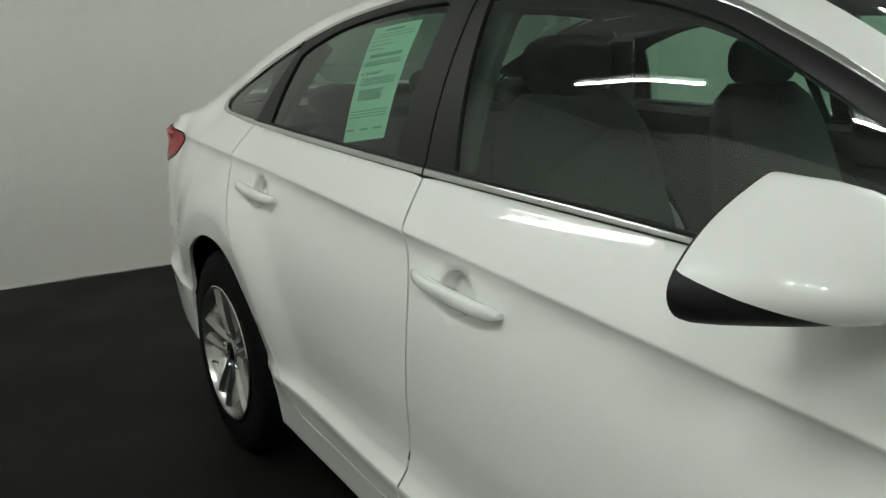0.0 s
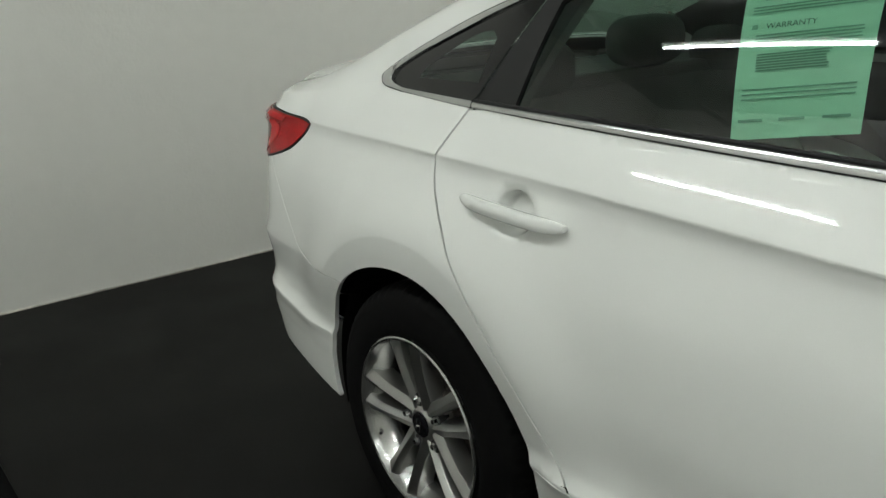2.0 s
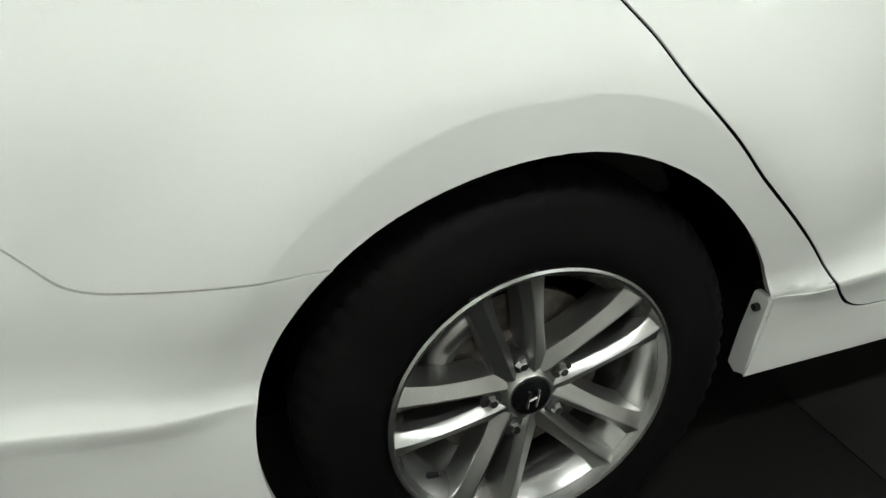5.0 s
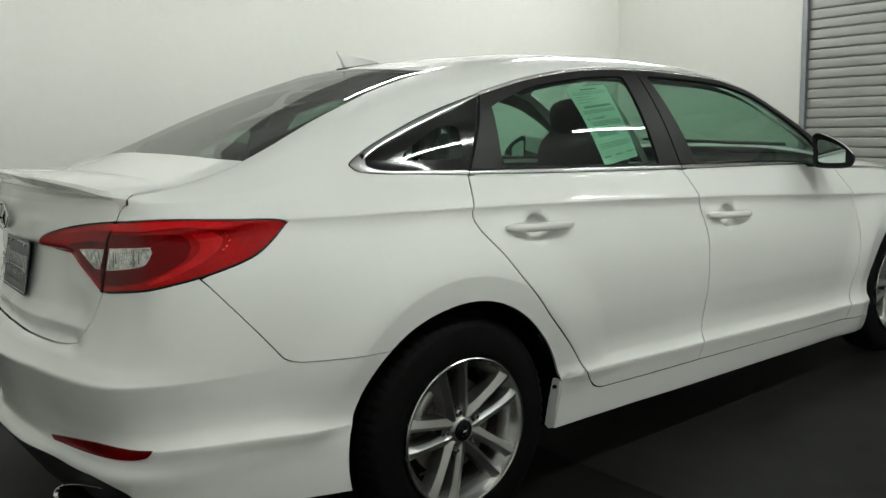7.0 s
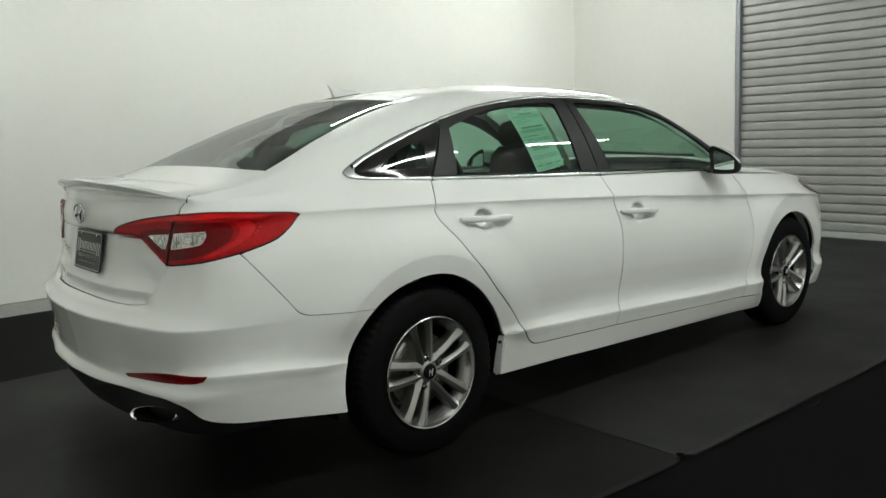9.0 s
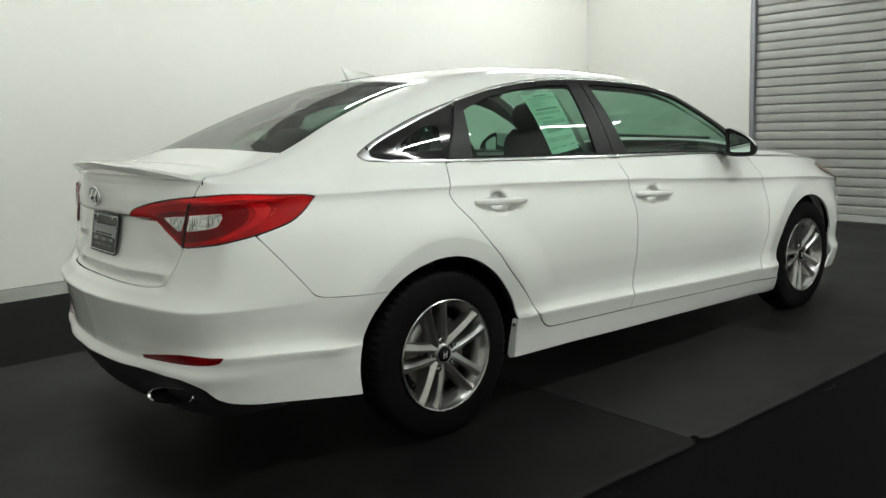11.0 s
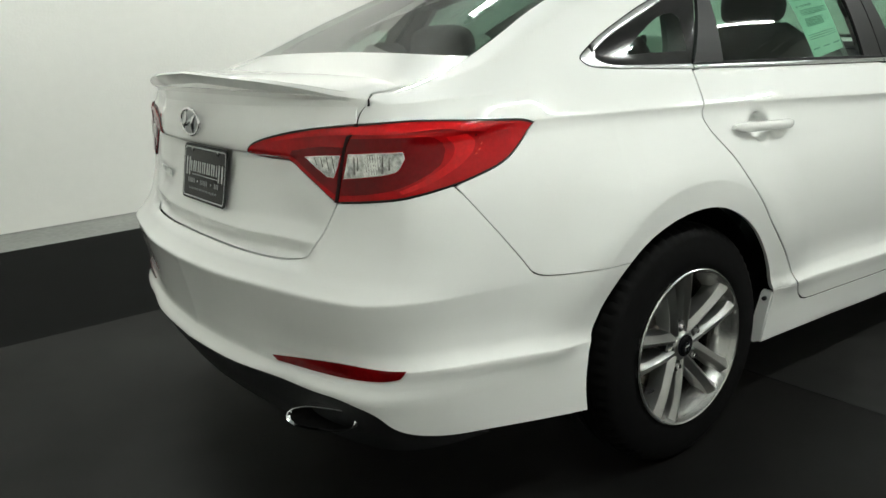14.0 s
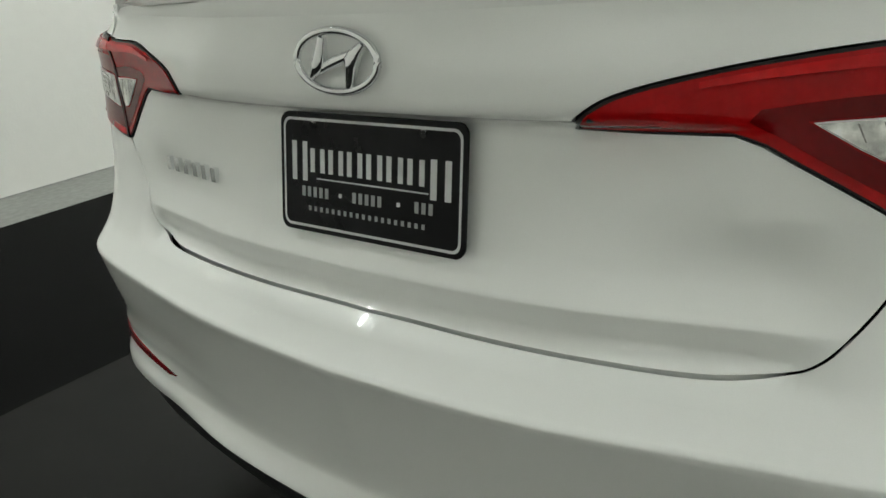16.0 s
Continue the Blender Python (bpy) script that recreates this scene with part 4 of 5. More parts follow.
    lamp_panel("light_guide", guide, lower, RED_BRIGHT, lamp2, "bright red upper light guide", offset=0.0066, depth=0.0012, cell=0.009, gap=0, mirror=mirror)
    lamp_panel("lens_frame", CLEAR_IN, lower, LENS_RIM, lamp2, "thin pale frame of the clear lens", offset=0.0056, depth=0, cell=0.012, gap=-0.0010, mirror=mirror)
    lamp_panel("clear_lens", CLEAR_IN, lower, LAMP_SILVER, lamp2, "clear lens over a mirror bowl", offset=0.0066, depth=0, cell=0.008, gap=0.0006, mirror=mirror)
    # the inner bowl's shaded flutes, likewise painted as dark strips
    for k in range(4):
        a, d = -1.342 + 0.0155 * k, 0.0011 + 0.0004 * (k % 2)
        hi, lo = 0.9385 + 0.0022 * k, 0.9230 - 0.0052 * k
        lamp_panel("lens_shade", [(a, hi), (a + d, hi), (a + d + 0.004, lo), (a + 0.004, lo)], lower, LENS_DARK, lamp2, "dark flute of the mirror bowl", offset=0.0072, depth=0, cell=0.012, gap=0, mirror=mirror)
    lamp_panel("lamp_joint", [(-1.200, 1.015), (-1.211, 1.015), (-1.252, 0.990), (-1.2635, 0.962), (-1.2805, 0.914), (-1.299, 0.843), (-1.291, 0.843), (-1.2715, 0.914), (-1.2545, 0.964), (-1.242, 0.990)], lower, RED_DARK, lamp2, "dark joint of the two lamps", offset=0.0060, depth=0.004, cell=0.012, gap=0, mirror=mirror)
    strip = smooth_line([(-1.436, 0.460), (-1.239, 0.495), (-1.066, 0.494)], 4) + smooth_line([(-1.086, 0.477), (-1.132, 0.469), (-1.235, 0.462), (-1.341, 0.456), (-1.417, 0.451)], 4)
    lamp_panel("reflector", [(x + 0.05, 0.458 + 0.45 * (z - 0.458)) for x, z in strip] if mirror else strip, lower, RED_DEEP, car, "slim red reflector in the bumper", offset=0.003, depth=0.01, cell=0.014, gap=0, mirror=mirror)

# upper body
QUARTER_GLASS = [(-0.210, 0.162)] + smooth_line([(-0.216, 0.232), (-0.131, 0.424), (0.047, 0.603), (0.257, 0.739)], 4) + [(0.122, 0.052), (-0.10, 0.048)] + smooth_line([(-0.155, 0.058), (-0.194, 0.100)], 3)
RING = smooth_line([(-0.140, 0.006), (-0.222, 0.050), (-0.250, 0.14), (-0.246, 0.26), (-0.152, 0.47), (0.027, 0.650), (0.265, 0.760)], 5)
QUARTER_PANE = smooth_line([(-0.095, 0.180), (-0.070, 0.290), (0.010, 0.445), (0.075, 0.520), (0.120, 0.520)], 3) + [(0.138, 0.470), (0.122, 0.175)]
INNER_TOP = smooth_line([(0.257, 0.739), (0.047, 0.603), (-0.131, 0.424), (-0.216, 0.232), (-0.210, 0.162)], 4)
INNER_LOW = smooth_line([(-0.210, 0.162), (-0.194, 0.100), (-0.155, 0.058), (-0.100, 0.048), (0.122, 0.052)], 4)
TOP_LINE = smooth_line([(0.265, 0.768), (0.525, 0.875), (0.794, 0.950), (1.083, 0.990), (1.42, 0.985), (1.69, 0.955), (1.946, 0.94), (2.15, 0.90), (2.28, 0.80), (2.36, 0.60)], 5)
GLASS_R = [(0.296, 0.625)] + smooth_line([(0.34, 0.675), (0.504, 0.780), (0.758, 0.852), (0.955, 0.880)], 4) + [(0.977, 0.862), (0.988, 0.065), (0.256, 0.065)]
GLASS_F = [(1.115, 0.89)] + smooth_line([(1.15, 0.898), (1.396, 0.900), (1.62, 0.870), (1.80, 0.840), (1.96, 0.79), (2.07, 0.70), (2.13, 0.55)], 4) + [(2.15, 0.40), (2.14, 0.065), (1.208, 0.065)]
BACK_SIDE = smooth_line([(-0.530, 1.060), (-0.36, 1.085), (-0.19, 1.108), (0.0, 1.130), (0.180, 1.125)], 5)
DECK_SEAM = smooth_line([(-0.938, 0.0), (-0.934, 0.40), (-0.926, 0.72), (-0.910, 0.88), (-0.890, 0.945), (-0.873, 0.962), (-0.856, 0.936), (-0.832, 0.912), (-0.782, 0.945), (-0.707, 0.980), (-0.62, 1.01), (-0.560, 1.045)], 4)
BACK_LOW = smooth_line([(-0.530, 1.060), (-0.550, 1.25), (-0.560, 1.60), (-0.562, 2.0)], 5)
BACK_TOP = smooth_line([(0.180, 1.125), (0.168, 1.22), (0.138, 1.50), (0.118, 2.0)], 5)
SCREEN_TOP = smooth_line([(1.60, 2.0), (1.612, 1.6), (1.66, 1.25), (1.70, 1.14)], 5)
SCREEN_SIDE = smooth_line([(1.70, 1.14), (2.0, 1.09), (2.34, 1.05)], 5)
side = ([(x, 0.0) for x in np.linspace(0.118, -0.934, 30)] + DECK_SEAM + BACK_SIDE + BACK_TOP[1:]
        + [(x, 2.0) for x in np.linspace(0.16, 1.55, 30)] + SCREEN_TOP + SCREEN_SIDE[1:] + [(2.40, 0.7), (2.42, 0.0), (2.37, 0.0)] + TOP_LINE[::-1] + RING[::-1] + [(-0.05, 0.0)])
both("roof_side", side, upper, PAINT, car, k=K, cell=0.02, gap=0)
deck = [(-0.955, 2.0)] + [(-0.955, v) for v in np.linspace(1.9, 0.1, 18)] + DECK_SEAM + BACK_LOW
panel("trunk_deck", deck[1:-1] + [(x, 4 - v) for x, v in deck[1:-1][::-1]], upper, PAINT, car, k=K, cell=0.02, gap=0.0035)
hood = [(3.74, v) for v in np.linspace(1.95, 0.2, 8)] + [(x, 0.25) for x in np.linspace(3.6, 2.445, 14)] + [(2.40, 0.9), (2.385, 1.3), (2.40, 1.95)]
panel("hood", hood + [(x, 4 - v) for x, v in hood[::-1]], upper, PAINT, car, k=K, cell=0.035)
both("cowl_side", [(2.42, 0.0), (2.405, 0.8), (2.36, 1.04), (2.39, 1.0), (2.44, 0.26), (3.6, 0.23), (3.72, 0.2), (3.72, 0.0)], upper, PAINT, car, k=K, cell=0.03)
back = BACK_LOW[::-1] + BACK_SIDE[1:] + BACK_TOP[1:]
panel("rear_window", back[1:-1] + [(x, 4 - v) for x, v in back[1:-1][::-1]], upper, TINT_REAR, car, "green-tinted rear window", k=K, cell=0.03, gap=0.004, depth=0, offset=-0.002)
fr = back[1:-1] + [(x, 4 - v) for x, v in back[1:-1][::-1]]
panel("window_frit", fr, upper, BLACK_GLOSS, car, "black ceramic border of the rear window", k=K, cell=0.03, gap=0.001, depth=0, offset=-0.006,
      holes=[[(x, v) for x, v in shrink(np.array(fr) * [1, K], 0.012) / [1, K]]])
scr = SCREEN_TOP + SCREEN_SIDE[1:] + [(2.36, 1.15), (2.375, 1.5), (2.385, 2.0)]
panel("windscreen", scr[1:-1] + [(x, 4 - v) for x, v in scr[1:-1][::-1]], upper, TINT, car, "green-tinted windscreen", k=K, cell=0.04, gap=0.003, depth=0, offset=-0.002)

for mirror in (False, True):
    qw = panel("quarter_window", QUARTER_GLASS, upper, FRIT, car, "small quarter window with a broad black border", k=K, cell=0.02, gap=0.0005, depth=0, offset=-0.003, holes=[QUARTER_PANE], mirror=mirror)
    panel("pane", QUARTER_PANE, upper, TINT_DARK, qw, "green-tinted pane", k=K, cell=0.03, gap=-0.0005, depth=0, offset=-0.003, mirror=mirror)
    moulding("chrome_surround", RING[::-1][:-18], INNER_TOP, upper, SATIN, qw, "polished chrome upper surround", high=0.0035, k=K, mirror=mirror)
    moulding("chrome_surround", RING[:18][::-1] + [(-0.05, 0.004), (0.122, 0.004)], INNER_LOW, upper, SATIN, qw, "polished chrome lower surround", high=0.0035, k=K, mirror=mirror)
    rim = RING[::-1] + [(-0.05, 0.004), (0.122, 0.004)]
    panel("surround_gap", [(x, v) for x, v in rim] + [(x, v) for x, v in shrink(np.array(rim) * [1, K], -0.0035)[::-1] / [1, K]], upper, SHELL, qw, "dark joint round the chrome", k=K, cell=0.012, gap=0, depth=0, offset=0.0012, mirror=mirror)
    frame_r = [(0.132, 0.055)] + [(0.276, 0.79)] + [(x, v - 0.02) for x, v in TOP_LINE if 0.28 < x < 1.06] + [(1.062, 0.95), (1.105, 0.055)]
    wr = panel("rear_door_frame", frame_r, upper, BLACK_GLOSS, car, "gloss black window frame of the rear door", k=K, cell=0.02, gap=0.0015, offset=0.001, holes=[GLASS_R], mirror=mirror)
    panel("rear_door_glass", GLASS_R, upper, TINT, car, "green-tinted rear door window", k=K, cell=0.03, gap=0, depth=0, offset=-0.004, mirror=mirror)
    frame_f = [(1.108, 0.055), (1.066, 0.955)] + [(x, v - 0.02) for x, v in TOP_LINE if x > 1.08] + [(2.385, 0.40), (2.395, 0.055)]
    panel("front_door_frame", frame_f, upper, BLACK_GLOSS, car, "gloss black window frame of the front door", k=K, cell=0.02, gap=0.0015, offset=0.001, holes=[GLASS_F], mirror=mirror)
    panel("front_door_glass", GLASS_F, upper, TINT, car, "green-tinted front door window", k=K, cell=0.03, gap=0, depth=0, offset=-0.004, mirror=mirror)
    for x0, x1 in ((0.126, 1.104), (1.111, 2.38)):
        moulding("belt_moulding", [(x0, 0.004), (x1, 0.004)], [(x0, 0.044), (x1, 0.044)], upper, SATIN, car, "polished chrome belt moulding", high=0.0045, k=K, mirror=mirror)
        moulding("belt_seal", [(x0, 0.045), (x1, 0.045)], [(x0, 0.064), (x1, 0.064)], upper, BLACK_TRIM, car, "black rubber glass seal", high=0.004, k=K, mirror=mirror)
    moulding("drip_moulding", [(x, v + 0.010) for x, v in TOP_LINE[:-4]], [(x, v - 0.022) for x, v in TOP_LINE[:-4]], upper, SATIN, car, "polished chrome moulding over the side windows", high=0.004, k=K, mirror=mirror, n=120)

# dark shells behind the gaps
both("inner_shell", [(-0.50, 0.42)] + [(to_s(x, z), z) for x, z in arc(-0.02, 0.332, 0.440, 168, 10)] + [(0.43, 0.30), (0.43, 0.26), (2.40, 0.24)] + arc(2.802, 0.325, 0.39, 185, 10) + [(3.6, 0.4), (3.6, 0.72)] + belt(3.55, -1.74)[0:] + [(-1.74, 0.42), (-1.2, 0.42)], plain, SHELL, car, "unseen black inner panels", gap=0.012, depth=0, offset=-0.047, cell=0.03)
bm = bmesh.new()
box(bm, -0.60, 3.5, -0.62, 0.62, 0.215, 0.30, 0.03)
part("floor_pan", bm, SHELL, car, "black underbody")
for x in (0.0, 2.802):
    for y in (-1, 1):
        bm = bmesh.new()
        seg = 40
        r0, r1 = [], []
        for i in range(seg + 1):
            a = radians(-15 + 210 * i / seg)
            rl = 0.40 + (0.022 * float(ease(1.05, 0.1, a)) if x < 1 else 0)
            r0.append(bm.verts.new((x - 0.01 + rl * math.cos(a), y * (0.825 if x < 1 else 0.78), 0.335 + rl * math.sin(a))))
            r1.append(bm.verts.new((x - 0.01 + rl * math.cos(a), y * 0.58, 0.335 + rl * math.sin(a))))
        for i in range(seg):
            bm.faces.new((r0[i], r0[i + 1], r1[i + 1], r1[i]))
        bm.faces.new(r1)
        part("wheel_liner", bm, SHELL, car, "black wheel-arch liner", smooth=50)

# spoiler lip along the trunk's rear edge, running out flush into the lid's corner
def at(surface, u, v, out=0.0, up=0.0):
    p = surface(np.array([u]), np.array([v]))[0]
    return np.array([p[0] - out, p[1], p[2] + up])


ROOT = curve((-1.75, 1.0985), (-1.60, 1.0925), (-1.47, 1.0835), (-1.364, 1.0745), (-1.254, 1.0655), (-1.168, 1.0600), (-1.15, 1.0590))
CORNER = [at(upper, -0.790, 0.968, up=0.001), at(upper, -0.850, 0.966, up=0.002), at(upper, -0.886, 0.975, up=0.0015), at(upper, -0.917, 0.885), at(upper, -0.932, 0.70), at(upper, -0.9405, 0.38), at(lower, -1.159, 1.0495), at(lower, -1.178, 1.036, -0.004)]
half = []
for i in range(31):
    a = 1 - (1 - i / 30) ** 1.4
    s = MID + 0.597 * a
    c = max(0.0, 1 - (a / 0.97) ** 4.5)
    r = at(lower, s, 1.06)
    r = r + (r - at(lower, s, 1.05)) * (float(ROOT(s)) - 1.06) / 0.01
    lip = r + np.array([-0.041 * c, 0, 0.028 * c])
    top = lip + np.array([0.007, 0, 0.005 + 0.012 * a ** 4])
    deck_x = float(at(upper, -0.79 + 0.03 * a, 2 - 1.08 * a)[2])
    sec = [np.array([r[0] + 0.17, r[1], max(deck_x, 0) + 0.002]), np.array([r[0] + 0.085, r[1], 0.55 * top[2] + 0.45 * deck_x + 0.004]), top, lip, (lip + r) / 2, r, at(lower, s, 1.0520, 0.0004), at(lower, s, 1.040, -0.004)]
    w = float(ease(0.84, 1.0, a))
    half.append([p * (1 - w) + e * w for p, e in zip(sec, CORNER)])
bm = bmesh.new()
rows = []
for u in range(-30, 31):
    flip = np.array([1, -1 if u < 0 else 1, 1])
    rows.append([bm.verts.new(off_centre(p * flip) if u < 0 else p) for p in half[abs(u)]])
for a, b in zip(rows, rows[1:]):
    for k in range(7):
        bm.faces.new((a[k], b[k], b[k + 1], a[k + 1]))
bmesh.ops.remove_doubles(bm, verts=bm.verts, dist=0.0003)
bmesh.ops.recalc_face_normals(bm, faces=bm.faces)
part("spoiler", bm, PAINT, car, "white lip spoiler on the trunk", smooth=28)

# exhaust tip: a flattened pipe, its mouth cut on the slant
def pipe(secs_at, mat, name, parent, label):
    bm = bmesh.new()
    secs = []
    for x, f in secs_at:
        sec = []
        for k in range(36):
            a = 2 * math.pi * k / 36
            c, d = math.copysign(abs(math.cos(a)) ** 0.75, math.cos(a)), math.copysign(abs(math.sin(a)) ** 0.8, math.sin(a))
            sec.append(bm.verts.new((x - 0.050 * f * c + 0.012 * f * d, -0.585 + 0.076 * f * c, 0.348 + 0.025 * f * d)))
        secs.append(sec)
    for a, b in zip(secs, secs[1:]):
        for k in range(36):
            bm.faces.new((a[k], a[(k + 1) % 36], b[(k + 1) % 36], b[k]))
    if name == "bore":
        bm.faces.new(secs[-1])
    return part(name, bm, mat, parent, label, smooth=50)


tip = pipe(((-0.60, 0.92), (-0.80, 0.96), (-0.966, 1.0), (-0.972, 0.990), (-0.973, 0.955), (-0.966, 0.93)), CHROME, "exhaust_tip", car, "flattened chrome exhaust tip with a slanted mouth")
pipe(((-0.966, 0.93), (-0.90, 0.91), (-0.70, 0.86)), SHELL, "bore", tip, "black bore")

# wheels
def wheel(x, side, turn):
    w = new("wheel")
    w.parent = car
    w.location = (x, side * (0.80 if x < 1 else 0.785), 0.335)
    w.rotation_euler = (0, 0, 0 if side < 0 else math.pi)
    tagged(w, "sixteen-inch silver alloy wheel with black tyre")
    prof = [(0.205, 0.0799), (0.220, 0.0893), (0.25, 0.0959), (0.29, 0.0921), (0.312, 0.0827), (0.325, 0.0740), (0.332, 0.0550), (0.335, 0.0320), (0.335, 0.0280), (0.326, 0.0270), (0.326, 0.0210), (0.335, 0.0200), (0.336, -0.0200), (0.326, -0.0210), (0.326, -0.0270), (0.335, -0.0280), (0.335, -0.0320), (0.331, -0.0480), (0.324, -0.0630), (0.311, -0.0715), (0.300, -0.0765), (0.297, -0.0765), (0.29, -0.0795), (0.25, -0.0830), (0.232, -0.0825), (0.228, -0.0810), (0.222, -0.0785), (0.205, -0.0700)]

    def dent(i, j):
        return 0.006 if (i in (17, 18) or i in (5, 6)) and j % 3 == 0 else (0.004 if i in (16, 7) and j % 3 == 0 else 0)
    part("tyre", lathe(bmesh.new(), prof, 186, dent=dent), RUBBER, w, "black tyre with grooved shoulders", smooth=40)
    part("rim", lathe(bmesh.new(), [(0.217, -0.078), (0.2195, -0.085), (0.216, -0.088), (0.2115, -0.086), (0.209, -0.079), (0.203, -0.064), (0.186, -0.045), (0.180, 0.0), (0.186, 0.07), (0.2, 0.09)], 80), ALLOY_BRIGHT, w, "bright alloy rim", smooth=40)
    for k in range(5):
        base = radians(90 + 72 * k + turn)
        for sgn in (-1, 1):
            bm = bmesh.new()
            secs = []
            for f in np.linspace(0, 1, 9):
                r = 0.036 + f * 0.175
                off = sgn * (0.021 + 0.020 * f)
                wd = 0.0140 + 0.007 * (1 - f) ** 4 + 0.0030 * f + 0.010 * f ** 8
                yy = -0.058 - 0.020 * math.sin(f * 1.6)
                c, s_ = math.cos(base), math.sin(base)
                sec = []
                for a, d in ((-wd * 1.08, 0.055), (-wd, 0.0120), (-wd * 0.93, 0.0090), (-sgn * wd * 0.22 - wd * 0.05, -0.0025), (-sgn * wd * 0.22 + wd * 0.05, -0.0025), (wd * 0.93, 0.0090), (wd, 0.0120), (wd * 1.08, 0.055)):
                    t = off + a
                    sec.append(bm.verts.new((r * c - t * s_, yy + d, r * s_ + t * c)))
                secs.append(sec)
            for a, b in zip(secs, secs[1:]):
                for i in range(7):
                    bm.faces.new((a[i], a[i + 1], b[i + 1], b[i]))
            bm.faces.new(secs[0])
            bm.faces.new(secs[-1])
            part("spoke", bm, ALLOY, w, smooth=24)
        r = 0.0590
        lx, lz = r * math.cos(base), r * math.sin(base)
        # no hollow here: the pocket's shade is the disc's dark colour
        part("bolt_pocket", tube(bmesh.new(), [(lx, -0.030, lz), (lx, -0.0575, lz)], [0.0165, 0.0165], 20), POCKET_SHADE, w, "solid dark disc painted as a bolt pocket's shade", smooth=50)
        part("lug_nut", tube(bmesh.new(), [(lx, -0.040, lz), (lx, -0.0620, lz), (lx, -0.0690, lz)], [0.0098, 0.0098, 0.0066], 6), CHROME, w, smooth=50)
    part("hub", lathe(bmesh.new(), [(0.076, -0.010), (0.075, -0.040), (0.070, -0.0495), (0.062, -0.0540), (0.046, -0.0565), (0.037, -0.060), (0.034, -0.064), (0.0001, -0.064)], 40), ALLOY, w, smooth=35)
    part("centre_cap", lathe(bmesh.new(), [(0.031, -0.062), (0.030, -0.067), (0.024, -0.0695), (0.0001, -0.0705)], 32), PLATE, w, "black centre cap", smooth=50)
    bm = bmesh.new()
    for dx in (-0.007, 0.007):
        tube(bm, [(dx - 0.003, -0.0715, -0.014), (dx + 0.003, -0.0715, 0.014)], 0.0028, 6)
    tube(bm, [(-0.008, -0.0715, -0.002), (0.008, -0.0715, 0.002)], 0.0025, 6)
    part("cap_badge", bm, CHROME, w, "small chrome badge", smooth=50)
    part("brake_disc", lathe(bmesh.new(), [(0.145, 0.005), (0.145, -0.006), (0.085, -0.006), (0.08, -0.02), (0.0001, -0.02)], 48), IRON, w, "rusty brake disc", smooth=40)
    bm = tube(bmesh.new(), [(0.132 * math.cos(radians(a)), 0.004, 0.132 * math.sin(radians(a))) for a in range(112, 172, 6)], [0.016] + [0.026] * 8 + [0.016], 10)
    part("brake_caliper", bm, ALLOY, w, "grey brake caliper", smooth=50)
    part("valve", tube(bmesh.new(), [(-0.165, -0.07, -0.085), (-0.150, -0.082, -0.077)], [0.005, 0.004], 8), BLACK_TRIM, w, "rubber tyre valve")


wheel(0.0, -1, 11)
wheel(2.802, -1, 20)
wheel(0.0, 1, 40)
wheel(2.802, 1, 10)

# door handles
for side in (-1, 1):
    for hx, hz, slope in ((0.327, 0.898, -0.055), (1.313, 0.840, -0.062)):
        bm = bmesh.new()
        n = 33
        rings = []
        for i in range(n):
            t = math.sin(math.pi / 2 * (-1 + 2 * i / (n - 1)))
            x = hx + 0.138 * t
            z = hz + 0.002 + slope * 0.138 * t - 0.001 * (1 - t * t)
            y = 0.862 + 0.014 * (x - 0.33)
            out = y + 0.004 + 0.015 * (1 - abs(t) ** 4)
            hh = 0.0085 * (1 - abs(t) ** 10) + 0.0055
            th = 0.007 + 0.006 * (1 - abs(t) ** 3)
            rings.append([bm.verts.new((x, side * (out + th * math.copysign(abs(math.cos(2 * math.pi * k / 12)) ** 0.7, math.cos(2 * math.pi * k / 12))), z + hh * math.copysign(abs(math.sin(2 * math.pi * k / 12)) ** 0.7, math.sin(2 * math.pi * k / 12)))) for k in range(12)])
        for a, b in zip(rings, rings[1:]):
            for k in range(12):
                bm.faces.new((a[k], a[(k + 1) % 12], b[(k + 1) % 12], b[k]))
        bm.faces.new(rings[0])
        bm.faces.new(rings[-1])
        part("door_handle", bm, PAINT, car, "body-coloured pull handle", smooth=50)

# door mirrors
MIRROR_RIM = smooth_line([(0.872, 1.045), (0.866, 1.104), (0.884, 1.122), (0.930, 1.108), (0.983, 1.082), (1.020, 1.052), (1.040, 1.024), (1.036, 0.998), (1.010, 0.981), (0.940, 0.977), (0.885, 0.981), (0.872, 1.000), (0.872, 1.045)], 4)[:-1]


def mirror_shell(side, grow):
    bm = bmesh.new()
    secs = []
    for x, k, dy, dz in ((1.938, 0.90, 0, 0), (1.922, 0.965, 0, 0), (1.920, 1.0, 0, 0), (1.933, 1.0, 0, 0), (1.955, 0.97, -0.008, 0.000), (1.985, 0.925, -0.020, 0.001), (2.015, 0.85, -0.034, 0.000), (2.045, 0.73, -0.048, -0.003), (2.070, 0.56, -0.058, -0.008), (2.085, 0.34, -0.064, -0.012), (2.091, 0.15, -0.066, -0.014)):
        secs.append([bm.verts.new((1.93 + (x - 1.92) * (1 + 2 * (grow - 1)), side * (0.955 + dy + (y - 0.955) * k * grow), 1.045 + dz + (z - 1.045) * k * grow)) for y, z in MIRROR_RIM])
    n = len(MIRROR_RIM)
    for a, c in zip(secs, secs[1:]):
        for q in range(n):
            bm.faces.new((a[q], a[(q + 1) % n], c[(q + 1) % n], c[q]))
    bm.faces.new(secs[0])
    bm.faces.new(secs[-1])
    return bm


